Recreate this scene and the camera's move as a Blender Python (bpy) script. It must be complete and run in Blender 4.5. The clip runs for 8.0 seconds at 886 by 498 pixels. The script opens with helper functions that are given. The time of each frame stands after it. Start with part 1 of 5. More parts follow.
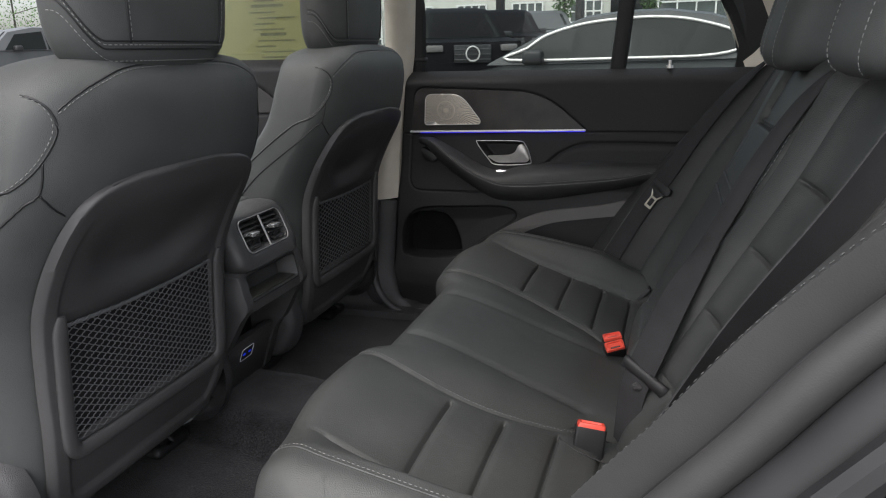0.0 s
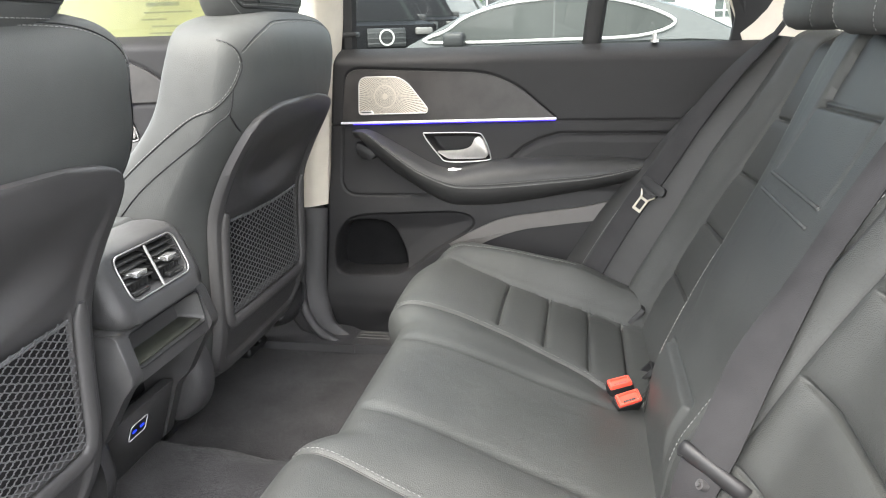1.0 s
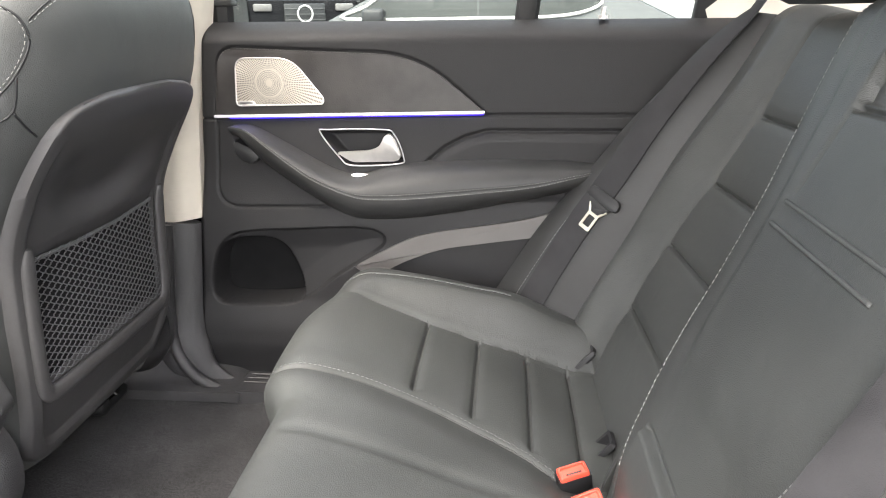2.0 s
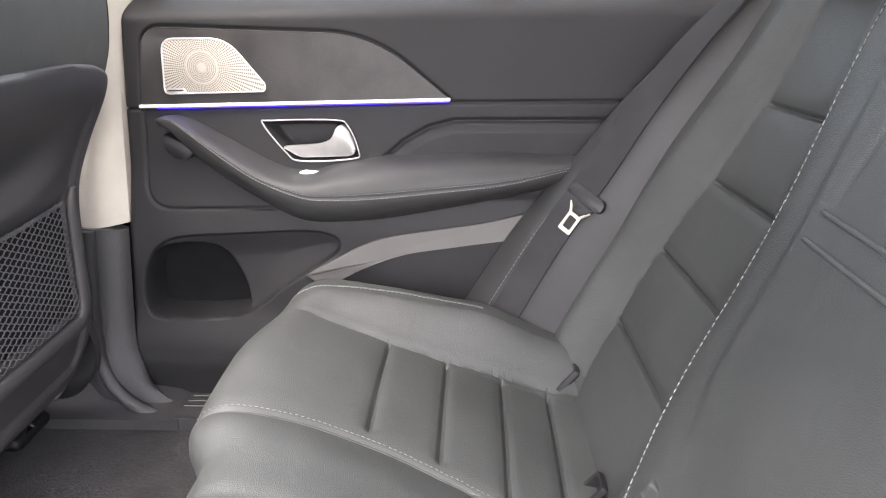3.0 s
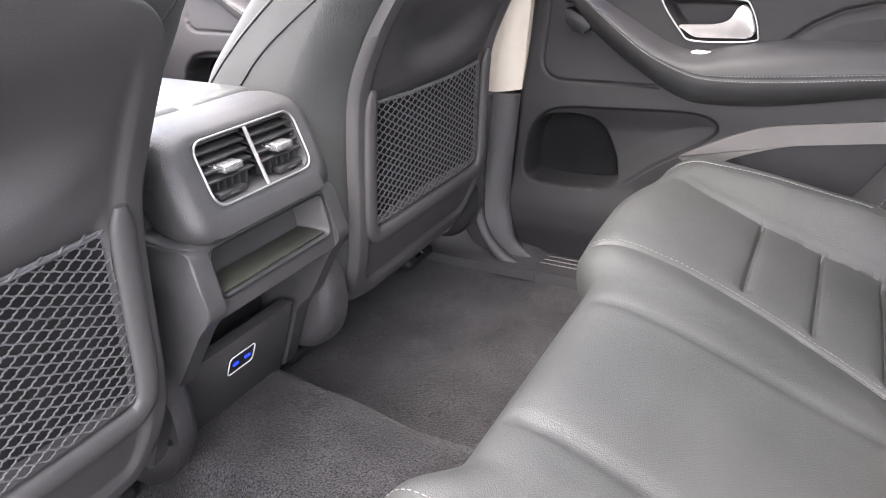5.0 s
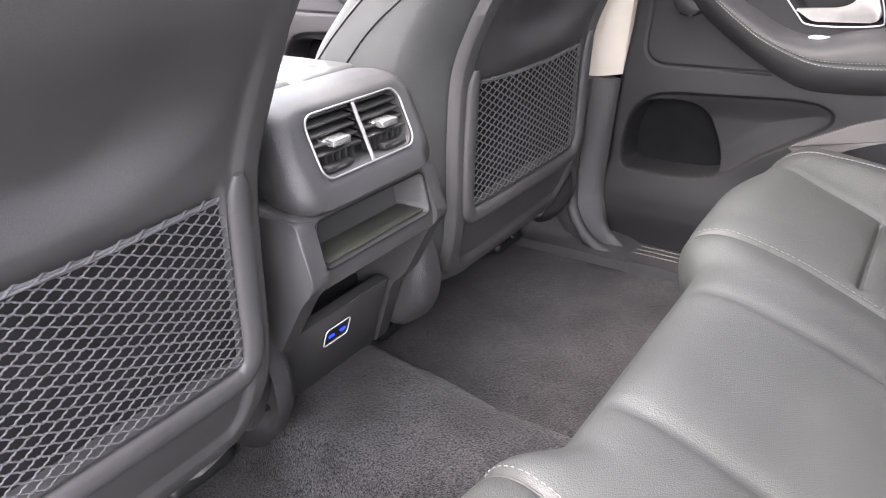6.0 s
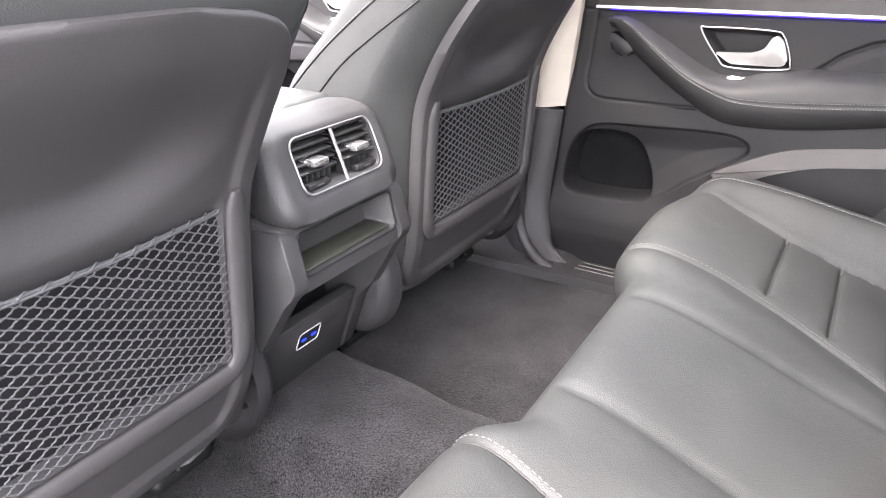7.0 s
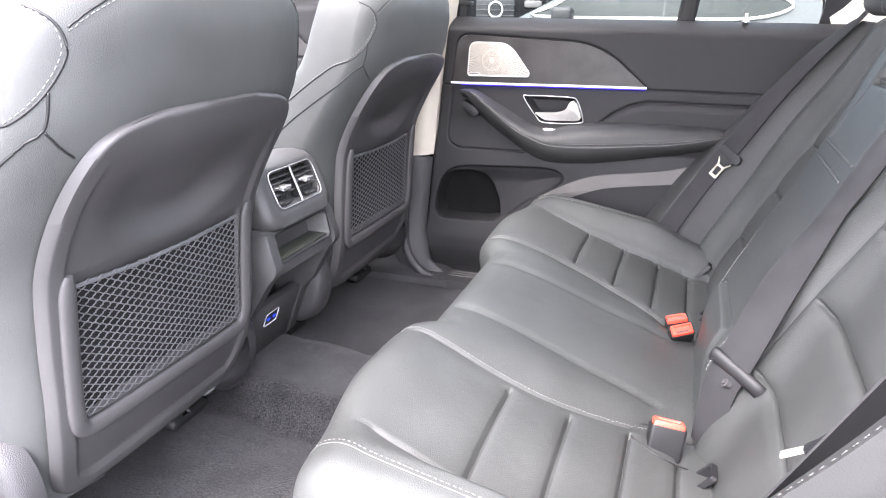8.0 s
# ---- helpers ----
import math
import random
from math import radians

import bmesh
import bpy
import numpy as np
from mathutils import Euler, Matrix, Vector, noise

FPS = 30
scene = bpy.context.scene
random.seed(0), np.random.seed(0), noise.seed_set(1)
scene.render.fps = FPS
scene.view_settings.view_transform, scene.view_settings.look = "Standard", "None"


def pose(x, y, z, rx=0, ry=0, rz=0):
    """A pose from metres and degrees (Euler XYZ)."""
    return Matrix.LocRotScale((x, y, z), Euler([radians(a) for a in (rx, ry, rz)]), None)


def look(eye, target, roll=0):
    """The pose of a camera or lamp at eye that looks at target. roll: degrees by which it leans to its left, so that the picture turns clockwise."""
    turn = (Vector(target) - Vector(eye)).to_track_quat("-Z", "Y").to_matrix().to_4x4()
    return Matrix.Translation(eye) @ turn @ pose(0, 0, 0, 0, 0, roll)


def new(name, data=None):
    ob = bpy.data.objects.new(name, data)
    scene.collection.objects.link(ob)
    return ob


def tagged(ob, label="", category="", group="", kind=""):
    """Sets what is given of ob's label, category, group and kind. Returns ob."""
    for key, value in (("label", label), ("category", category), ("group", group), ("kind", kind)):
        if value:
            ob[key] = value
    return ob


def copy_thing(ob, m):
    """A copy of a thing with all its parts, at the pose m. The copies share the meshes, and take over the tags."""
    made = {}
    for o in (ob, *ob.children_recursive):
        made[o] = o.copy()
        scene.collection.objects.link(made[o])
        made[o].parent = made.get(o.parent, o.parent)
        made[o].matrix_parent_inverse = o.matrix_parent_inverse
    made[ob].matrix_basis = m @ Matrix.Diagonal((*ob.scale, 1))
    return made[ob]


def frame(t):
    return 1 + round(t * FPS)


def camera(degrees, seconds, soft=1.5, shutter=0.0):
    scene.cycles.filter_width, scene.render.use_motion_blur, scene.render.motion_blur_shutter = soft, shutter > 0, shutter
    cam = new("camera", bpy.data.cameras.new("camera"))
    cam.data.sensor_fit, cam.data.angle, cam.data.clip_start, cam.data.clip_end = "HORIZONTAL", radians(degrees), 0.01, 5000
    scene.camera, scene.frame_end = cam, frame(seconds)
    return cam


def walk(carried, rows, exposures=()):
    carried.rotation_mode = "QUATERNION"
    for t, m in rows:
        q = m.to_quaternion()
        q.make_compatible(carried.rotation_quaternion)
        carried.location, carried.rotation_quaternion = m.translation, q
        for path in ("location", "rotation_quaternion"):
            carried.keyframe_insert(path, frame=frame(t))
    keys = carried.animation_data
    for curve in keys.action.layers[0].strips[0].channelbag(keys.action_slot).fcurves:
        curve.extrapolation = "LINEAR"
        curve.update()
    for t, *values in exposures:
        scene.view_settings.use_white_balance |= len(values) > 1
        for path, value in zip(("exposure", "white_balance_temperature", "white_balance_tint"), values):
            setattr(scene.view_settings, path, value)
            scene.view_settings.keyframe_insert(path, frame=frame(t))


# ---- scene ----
cam = camera(63.1, 8.0, soft=1.1)
EXPOSURES = [(0.0, 1.3, 6480, 10), (0.4, 2.85, 6480, 9), (0.5, 3.08, 6480, 9), (1.0, 3.33, 6650, 8), (1.5, 3.43, 6900, 8), (2.2, 3.6, 6750, 12), (3.5, 3.75, 6600, 16), (6.5, 3.90, 6580, 18), (7.2, 4.01, 6650, 17), (8.0, 3.83, 6300, 17)]
PATH = [
    (0, (0.568, -1.25, 1.309), (-0.025, 0.585, 0.779), -1.4),
    (0.5, (0.446, -1.085, 1.307), (-0.033, 0.778, 0.76), -1.5),
    (1, (0.399, -0.917, 1.282), (0.029, 0.963, 0.71), -1.6),
    (1.5, (0.385, -0.725, 1.275), (0.115, 1.164, 0.677), -1.1),
    (2, (0.382, -0.587, 1.269), (0.212, 1.304, 0.641), -0.6),
    (2.2, (0.383, -0.541, 1.27), (0.247, 1.347, 0.626), -0.5),
    (3.3, (0.382, -0.422, 1.245), (0.295, 1.46, 0.572), -0.7),
    (3.5, (0.385, -0.425, 1.24), (0.285, 1.456, 0.568), -0.9),
    (4, (0.384, -0.453, 1.239), (0.067, 1.384, 0.514), -0.9),
    (4.5, (0.345, -0.518, 1.211), (-0.276, 1.212, 0.422), -0.7),
    (5, (0.307, -0.558, 1.194), (-0.556, 1.039, 0.354), -1.3),
    (5.2, (0.293, -0.568, 1.189), (-0.633, 0.989, 0.341), -1.7),
    (6.5, (0.285, -0.576, 1.185), (-0.765, 0.89, 0.32), -1.5),
    (7, (0.319, -0.667, 1.215), (-0.603, 0.913, 0.407), 0.6),
    (7.5, (0.378, -0.892, 1.249), (-0.36, 0.821, 0.525), 1.1),
    (8, (0.449, -1.134, 1.276), (-0.155, 0.663, 0.639), 0.9),
]
walk(cam, [(t, look(eye, target, roll)) for t, eye, target, roll in PATH], EXPOSURES)

# ---------------------------------------------------------------- light
world = bpy.data.worlds.new("sky")
scene.world = world
world.use_nodes = True
wn = world.node_tree
sky = wn.nodes.new("ShaderNodeTexSky")
sky.sky_type = "NISHITA"
sky.sun_disc = False
sky.sun_elevation, sky.sun_rotation = radians(63), radians(197)
sky.air_density, sky.dust_density, sky.ozone_density = 1.0, 4.0, 1.0
haze = wn.nodes.new("ShaderNodeHueSaturation")  # thin high cloud takes most of the blue out
haze.inputs["Saturation"].default_value = 0.55
wn.links.new(sky.outputs[0], haze.inputs["Color"])
wn.links.new(haze.outputs[0], wn.nodes["Background"].inputs[0])
wn.nodes["Background"].inputs[1].default_value = 0.15
sun = new("sun", bpy.data.lights.new("sun", "SUN"))
sun.data.energy, sun.data.angle, sun.data.color = 1.5, radians(140), (1.0, 0.97, 0.93)
sun.matrix_world = look((-0.8, -2.6, 5.3), (0, 0, 0))

# ---------------------------------------------------------------- materials


def material(name, color, rough=0.5, metal=0.0, vary=0.15, scale=30.0, grain=0.0, grain_scale=900.0, spec=0.5, sheen=0.0, coat=0.0, tint=None, voronoi=False, speckle=0.0, speckle_scale=260.0, soft=0.0, soft_scale=22.0, depth=0.0006):
    """Principled surface with a broad mottling and a fine relief."""
    m = bpy.data.materials.new(name)
    m.use_nodes = True
    t = m.node_tree
    b = t.nodes["Principled BSDF"]
    b.inputs["Roughness"].default_value, b.inputs["Metallic"].default_value = rough, metal
    b.inputs["Specular IOR Level"].default_value = spec
    b.inputs["Sheen Weight"].default_value, b.inputs["Coat Weight"].default_value = sheen, coat
    pos = t.nodes.new("ShaderNodeTexCoord")
    big = t.nodes.new("ShaderNodeTexNoise")
    big.inputs["Scale"].default_value, big.inputs["Detail"].default_value = scale, 5
    t.links.new(pos.outputs["Object"], big.inputs["Vector"])
    ramp = t.nodes.new("ShaderNodeMix")
    ramp.data_type = "RGBA"
    lo = [c * (1 - vary) for c in color]
    hi = [min(1, c * (1 + vary)) for c in (tint or color)]
    ramp.inputs[6].default_value, ramp.inputs[7].default_value = (*lo, 1), (*hi, 1)
    wide = t.nodes.new("ShaderNodeMapRange")
    wide.inputs[1].default_value, wide.inputs[2].default_value = 0.32, 0.68
    t.links.new(big.outputs[0], wide.inputs[0])
    t.links.new(wide.outputs[0], ramp.inputs[0])
    shade = ramp.outputs[2]
    if speckle:
        dots = t.nodes.new("ShaderNodeTexNoise")
        dots.inputs["Scale"].default_value, dots.inputs["Detail"].default_value = speckle_scale, 3
        t.links.new(pos.outputs["Object"], dots.inputs["Vector"])
        spread = t.nodes.new("ShaderNodeMapRange")
        spread.inputs[1].default_value, spread.inputs[2].default_value = 0.3, 0.7
        spread.inputs[3].default_value, spread.inputs[4].default_value = 1 - speckle, 1 + speckle
        t.links.new(dots.outputs[0], spread.inputs[0])
        times = t.nodes.new("ShaderNodeVectorMath")
        times.operation = "SCALE"
        t.links.new(shade, times.inputs[0])
        t.links.new(spread.outputs[0], times.inputs["Scale"])
        shade = times.outputs[0]
    t.links.new(shade, b.inputs["Base Color"])
    rr = t.nodes.new("ShaderNodeMapRange")
    rr.inputs[3].default_value, rr.inputs[4].default_value = max(0.02, rough - 0.07), min(1, rough + 0.07)
    t.links.new(big.outputs[0], rr.inputs[0])
    t.links.new(rr.outputs[0], b.inputs["Roughness"])
    if grain:
        fine = t.nodes.new("ShaderNodeTexVoronoi" if voronoi else "ShaderNodeTexNoise")
        fine.inputs["Scale"].default_value = grain_scale
        t.links.new(pos.outputs["Object"], fine.inputs["Vector"])
        bump = t.nodes.new("ShaderNodeBump")
        bump.inputs["Strength"].default_value, bump.inputs["Distance"].default_value = grain, depth
        t.links.new(fine.outputs[0], bump.inputs["Height"])
        t.links.new(bump.outputs[0], b.inputs["Normal"])
        if soft:
            wave = t.nodes.new("ShaderNodeTexNoise")
            wave.inputs["Scale"].default_value, wave.inputs["Detail"].default_value, wave.inputs["Distortion"].default_value = soft_scale, 2, 0.6
            t.links.new(pos.outputs["Object"], wave.inputs["Vector"])
            dent = t.nodes.new("ShaderNodeBump")
            dent.inputs["Strength"].default_value, dent.inputs["Distance"].default_value = soft, 0.006
            t.links.new(wave.outputs[0], dent.inputs["Height"])
            t.links.new(dent.outputs[0], bump.inputs["Normal"])
    return m


def shining(name, color, strength):
    m = bpy.data.materials.new(name)
    m.use_nodes = True
    b = m.node_tree.nodes["Principled BSDF"]
    b.inputs["Base Color"].default_value = (*color, 1)
    b.inputs["Emission Color"].default_value = (*color, 1)
    b.inputs["Emission Strength"].default_value = strength
    return m


def clear(name, color=(0.9, 0.93, 0.92), rough=0.0):
    """A thin pane: lets most light straight through and mirrors a little."""
    m = bpy.data.materials.new(name)
    m.use_nodes = True
    t = m.node_tree
    out = t.nodes["Material Output"]
    t.nodes.remove(t.nodes["Principled BSDF"])
    tr, gl, mix, fr = (t.nodes.new("ShaderNode" + k) for k in ("BsdfTransparent", "BsdfGlossy", "MixShader", "Fresnel"))
    tr.inputs[0].default_value = (*color, 1)
    gl.inputs["Roughness"].default_value = rough
    t.links.new(fr.outputs[0], mix.inputs[0])
    t.links.new(tr.outputs[0], mix.inputs[1])
    t.links.new(gl.outputs[0], mix.inputs[2])
    t.links.new(mix.outputs[0], out.inputs[0])
    return m


LEATHER = material("leather", (0.047, 0.049, 0.047), 0.52, vary=0.14, scale=9, grain=0.5, grain_scale=800, voronoi=True, spec=0.45, soft=0.2)
# paler copy of the leather, carrying the stronger light on the front seats
LEATHER_LIT = material("leather_lit", (0.070, 0.072, 0.071), 0.55, vary=0.12, scale=9, grain=0.45, grain_scale=780, voronoi=True, spec=0.28, soft=0.18)
# armrest's own leather; on the side bolsters the darker tone is painted shade
ARM_SHADE_LEATHER = material("armrest_and_shade_leather", (0.040, 0.040, 0.040), 0.50, vary=0.12, scale=9, grain=0.22, grain_scale=650, voronoi=True, spec=0.28, soft=0.1)
LID = material("polished_leather", (0.055, 0.057, 0.057), 0.34, vary=0.1, scale=9, grain=0.25, grain_scale=700, voronoi=True, coat=0.5)
SHELL = material("shell_plastic", (0.058, 0.056, 0.057), 0.50, vary=0.12, scale=7, grain=0.5, grain_scale=1200, speckle=0.10, speckle_scale=700)
SLAT = material("slat_plastic", (0.030, 0.030, 0.031), 0.42, vary=0.1, scale=12, grain=0.2, grain_scale=900)
PLASTIC = material("grained_plastic", (0.056, 0.055, 0.056), 0.33, vary=0.14, scale=12, grain=0.5, grain_scale=1100, speckle=0.12, speckle_scale=600, voronoi=True)
# near-black so that the door pocket's deep shade is in the colour
POCKET_SHADE = material("pocket_shade", (0.010, 0.010, 0.0105), 0.9, vary=0.2, scale=20, grain=0.3, spec=0.05)
# near-black colour for the shade seen through the seat nets
NET_SHADE = material("net_shade", (0.022, 0.0215, 0.0225), 0.9, vary=0.2, scale=20, grain=0.3, spec=0.1)
OLIVE = material("olive_rubber", (0.042, 0.044, 0.034), 0.6, vary=0.1, scale=30, grain=0.4, grain_scale=1500)
PILLAR = material("pillar_plastic", (0.043, 0.042, 0.044), 0.38, vary=0.14, scale=12, grain=0.9, grain_scale=800, speckle=0.12, speckle_scale=700, voronoi=True)
DARK = material("dark_plastic", (0.012, 0.012, 0.013), 0.5, vary=0.2, scale=20, grain=0.2)
DOOR = material("door_vinyl", (0.021, 0.0205, 0.0217), 0.56, spec=0.28, vary=0.1, scale=8, grain=0.4, grain_scale=900, voronoi=True)
LIGHT_TRIM = material("warm_grey_plastic", (0.115, 0.108, 0.105), 0.55, vary=0.08, scale=10, grain=0.3, grain_scale=1200)
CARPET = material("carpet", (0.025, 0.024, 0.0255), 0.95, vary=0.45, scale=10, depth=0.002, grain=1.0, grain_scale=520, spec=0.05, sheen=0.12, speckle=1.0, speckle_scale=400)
BEIGE = material("beige_fabric", (0.62, 0.57, 0.49), 0.8, vary=0.05, scale=20, grain=0.3, grain_scale=1600)
SATIN = material("satin_metal", (0.70, 0.68, 0.66), 0.40, metal=0.75, vary=0.06, scale=60)
STEEL = material("tongue_steel", (0.55, 0.52, 0.44), 0.42, metal=0.55, vary=0.05, scale=60)
RIM = material("satin_rim", (0.46, 0.45, 0.45), 0.38, metal=0.8, vary=0.06, scale=60)
CHROME = material("chrome", (0.80, 0.80, 0.80), 0.25, metal=0.85, vary=0.04, scale=30)
BELT = material("belt_webbing", (0.032, 0.0315, 0.033), 0.7, vary=0.15, scale=20, grain=0.6, grain_scale=1100, spec=0.15)
THREAD = material("grey_thread", (0.24, 0.24, 0.235), 0.7, vary=0.2, scale=300)
CORD = material("elastic_cord", (0.10, 0.10, 0.105), 0.7, vary=0.3, scale=700, grain=0.7, grain_scale=1800)
RED = material("red_plastic", (0.72, 0.075, 0.045), 0.35, vary=0.08, scale=60)
RUBBER = material("rubber", (0.012, 0.012, 0.013), 0.55, vary=0.2, scale=20)
STRIP = material("bright_strip", (0.85, 0.84, 0.86), 0.30, metal=0.2, vary=0.03, scale=30)
BLUE_LIGHT = shining("blue_light", (0.05, 0.02, 1.0), 0.22)
USB_BLUE = shining("port_glow", (0.02, 0.06, 1.0), 0.10)
GLASS = clear("glass", (0.70, 0.735, 0.72))
ROOF_GLASS = clear("added_roof_glass", (0.93, 0.94, 0.93))

# ---------------------------------------------------------------- shape helpers


def finish(bm, smooth=True, angle=35):
    bmesh.ops.recalc_face_normals(bm, faces=bm.faces)
    for f in bm.faces:
        f.smooth = smooth
    if smooth and angle:
        for e in bm.edges:
            if len(e.link_faces) == 2 and e.calc_face_angle(0) > radians(angle):
                e.smooth = False
    return bm


def part(name, bm, mat, parent=None, label=""):
    me = bpy.data.meshes.new(name)
    bm.to_mesh(me)
    bm.free()
    me.materials.append(mat)
    ob = new(name, me)
    ob.parent = parent
    if label:
        ob["label"] = label
    if "stitching" in name or "seam" in name:
        ob["kind"] = "stuff"
    return ob


def thing(name, label, category, at=(0, 0, 0), group="", kind=""):
    ob = new(name)
    ob.empty_display_size = 0.05
    ob.location = at
    return tagged(ob, label, category, group, kind)


def smooth_line(pts, n=8, closed=False):
    """Catmull-Rom points through pts."""
    p = [Vector(a) for a in pts]
    out = []
    last = len(p) if closed else len(p) - 1
    for i in range(last):
        a = p[i - 1] if (closed or i) else p[0]
        b, c = p[i], p[(i + 1) % len(p)]
        d = p[(i + 2) % len(p)] if (closed or i + 2 < len(p)) else c
        for k in range(n):
            t = k / n
            out.append(0.5 * ((2 * b) + (c - a) * t + (2 * a - 5 * b + 4 * c - d) * t * t + (3 * b - a - 3 * c + d) * t ** 3))
    if not closed:
        out.append(p[-1])
    return out


def rounded(pts, r, n=5):
    """A polygon with its corners rounded; r one number or one for each corner."""
    p = [Vector(a) for a in pts]
    out = []
    for i, b in enumerate(p):
        a, c = p[i - 1], p[(i + 1) % len(p)]
        k = r[i] if isinstance(r, (list, tuple)) else r
        k = min(k, (a - b).length * 0.49, (c - b).length * 0.49)
        if k < 1e-5:
            out.append(b)
            continue
        s, e = b + (a - b).normalized() * k, b + (c - b).normalized() * k
        for j in range(n + 1):
            t = j / n
            out.append((1 - t) ** 2 * s + 2 * t * (1 - t) * b + t * t * e)
    return out


def tube(bm, pts, r, n=8, closed=False, flat=1.0, up=(0, 0, 1), caps=True):
    """A round (or flattened) bar along pts; flat scales it along its own upward side."""
    p = [Vector(a) for a in pts]
    rings = []
    for i, a in enumerate(p):
        d = (p[(i + 1) % len(p)] - p[i - 1]) if (closed or 0 < i < len(p) - 1) else (p[1] - p[0] if i == 0 else p[-1] - p[-2])
        if d.length < 1e-9:
            d = Vector((1, 0, 0))
        d.normalize()
        s = d.cross(Vector(up))
        if s.length < 1e-4:
            s = d.cross(Vector((0, 1, 0)))
        s.normalize()
        w = s.cross(d)
        q = r(i / max(1, len(p) - 1)) if callable(r) else r
        rings.append([bm.verts.new(a + q * (math.cos(2 * math.pi * k / n) * s + flat * math.sin(2 * math.pi * k / n) * w)) for k in range(n)])
    m = len(rings)
    for i in range(m if closed else m - 1):
        x, y = rings[i], rings[(i + 1) % m]
        for k in range(n):
            bm.faces.new((x[k], x[(k + 1) % n], y[(k + 1) % n], y[k]))
    if caps and not closed:
        bm.faces.new(rings[0][::-1])
        bm.faces.new(rings[-1])
    return bm


def crowded(n, places, width, extra):
    """Steps from 0 to 1 that crowd round some places."""
    s = set(np.round(np.linspace(0, 1, n), 5))
    for c in places:
        s |= {round(float(k), 5) for k in np.linspace(c - width, c + width, extra) if 0 < k < 1}
    return np.array(sorted(s))


def sheet(bm, f, nu, nv, back=None, wrap=False):
    """A surface f(u, v), u and v from 0 to 1; with back(point, u, v) it becomes a closed body."""
    us = np.linspace(0, 1, nu) if isinstance(nu, int) else nu
    vs = np.linspace(0, 1, nv) if isinstance(nv, int) else nv
    nu, nv = len(us), len(vs)
    front = [[Vector(f(u, v)) for v in vs] for u in us]
    a = [[bm.verts.new(c) for c in row] for row in front]
    top = nu if wrap else nu - 1
    for i in range(top):
        for j in range(nv - 1):
            bm.faces.new((a[i][j], a[(i + 1) % nu][j], a[(i + 1) % nu][j + 1], a[i][j + 1]))
    if back:
        b = [[bm.verts.new(back(front[i][j], us[i], vs[j])) for j in range(nv)] for i in range(nu)]
        for i in range(nu - 1):
            for j in range(nv - 1):
                bm.faces.new((b[i][j], b[i][j + 1], b[i + 1][j + 1], b[i + 1][j]))
        for i in range(nu - 1):
            bm.faces.new((a[i][0], b[i][0], b[i + 1][0], a[i + 1][0]))
            bm.faces.new((a[i + 1][-1], b[i + 1][-1], b[i][-1], a[i][-1]))
        for j in range(nv - 1):
            bm.faces.new((a[0][j + 1], b[0][j + 1], b[0][j], a[0][j]))
            bm.faces.new((a[-1][j], b[-1][j], b[-1][j + 1], a[-1][j + 1]))
    return bm


def plate(bm, outline, lift, depth, bevel=0.0, seg=2):
    """An outline in two coordinates, laid out by lift(a, b, d) with d from 0 (front) to depth."""
    v = [bm.verts.new(lift(a[0], a[1], depth)) for a in outline]
    w = [bm.verts.new(lift(a[0], a[1], 0.0)) for a in outline]
    n = len(v)
    bm.faces.new(v)
    front = bm.faces.new(w[::-1])
    for i in range(n):
        bm.faces.new((v[i], w[i], w[(i + 1) % n], v[(i + 1) % n]))
    if bevel:
        bmesh.ops.bevel(bm, geom=list(front.edges), offset=bevel, segments=seg, affect="EDGES", profile=0.5)
    return bm


def box(bm, x0, x1, y0, y1, z0, z1, bevel=0.0, seg=2, turn=None):
    m = Matrix.Translation(((x0 + x1) / 2, (y0 + y1) / 2, (z0 + z1) / 2)) @ Matrix.Diagonal((x1 - x0, y1 - y0, z1 - z0, 1))
    made = bmesh.ops.create_cube(bm, size=1, matrix=(turn or Matrix()) @ m)
    if bevel:
        es = {e for v in made["verts"] for e in v.link_edges}
        bmesh.ops.bevel(bm, geom=list(es), offset=bevel, segments=seg, affect="EDGES", profile=0.5)
    return bm


def step(x, a, b):
    t = np.clip((x - a) / (b - a), 0, 1)
    return t * t * (3 - 2 * t)


def bump_at(x, c, s):
    return math.exp(-((x - c) / s) ** 2)


def stitches(bm, pts, length=0.0045, gap=0.0025, r=0.0006, lift=(0, 0, 0)):
    """Short threads laid end to end along a line."""
    p = [Vector(a) + Vector(lift) for a in pts]
    length, gap, r = length * 0.8, gap * 0.9, r * 0.72
    run = 0.0
    for a, b in zip(p, p[1:]):
        d = (b - a).length
        if d < 1e-9:
            continue
        s = -run
        while s < d:
            if s + length > 0:
                q, e = a.lerp(b, max(0, s) / d), a.lerp(b, min(d, s + length) / d)
                if (e - q).length > 0.001:
                    tube(bm, [q, q.lerp(e, 0.5) + Vector((0, 0, r * 0.3)), e], r, 5)
            s += length + gap
        run = (run + d) % (length + gap)
    return bm


def line_dist(x, z, pts, closed=False):
    """Distance of arrays of points from a line of points in two coordinates."""
    best = np.full(x.shape, 9.0)
    q = [(a[0], a[1]) for a in pts]
    for (ax, az), (bx, bz) in zip(q, q[1:] + ([q[0]] if closed else [])):
        if (ax, az) == (bx, bz):
            continue
        dx, dz = bx - ax, bz - az
        t = np.clip(((x - ax) * dx + (z - az) * dz) / (dx * dx + dz * dz), 0, 1)
        best = np.minimum(best, np.hypot(x - ax - t * dx, z - az - t * dz))
    return best


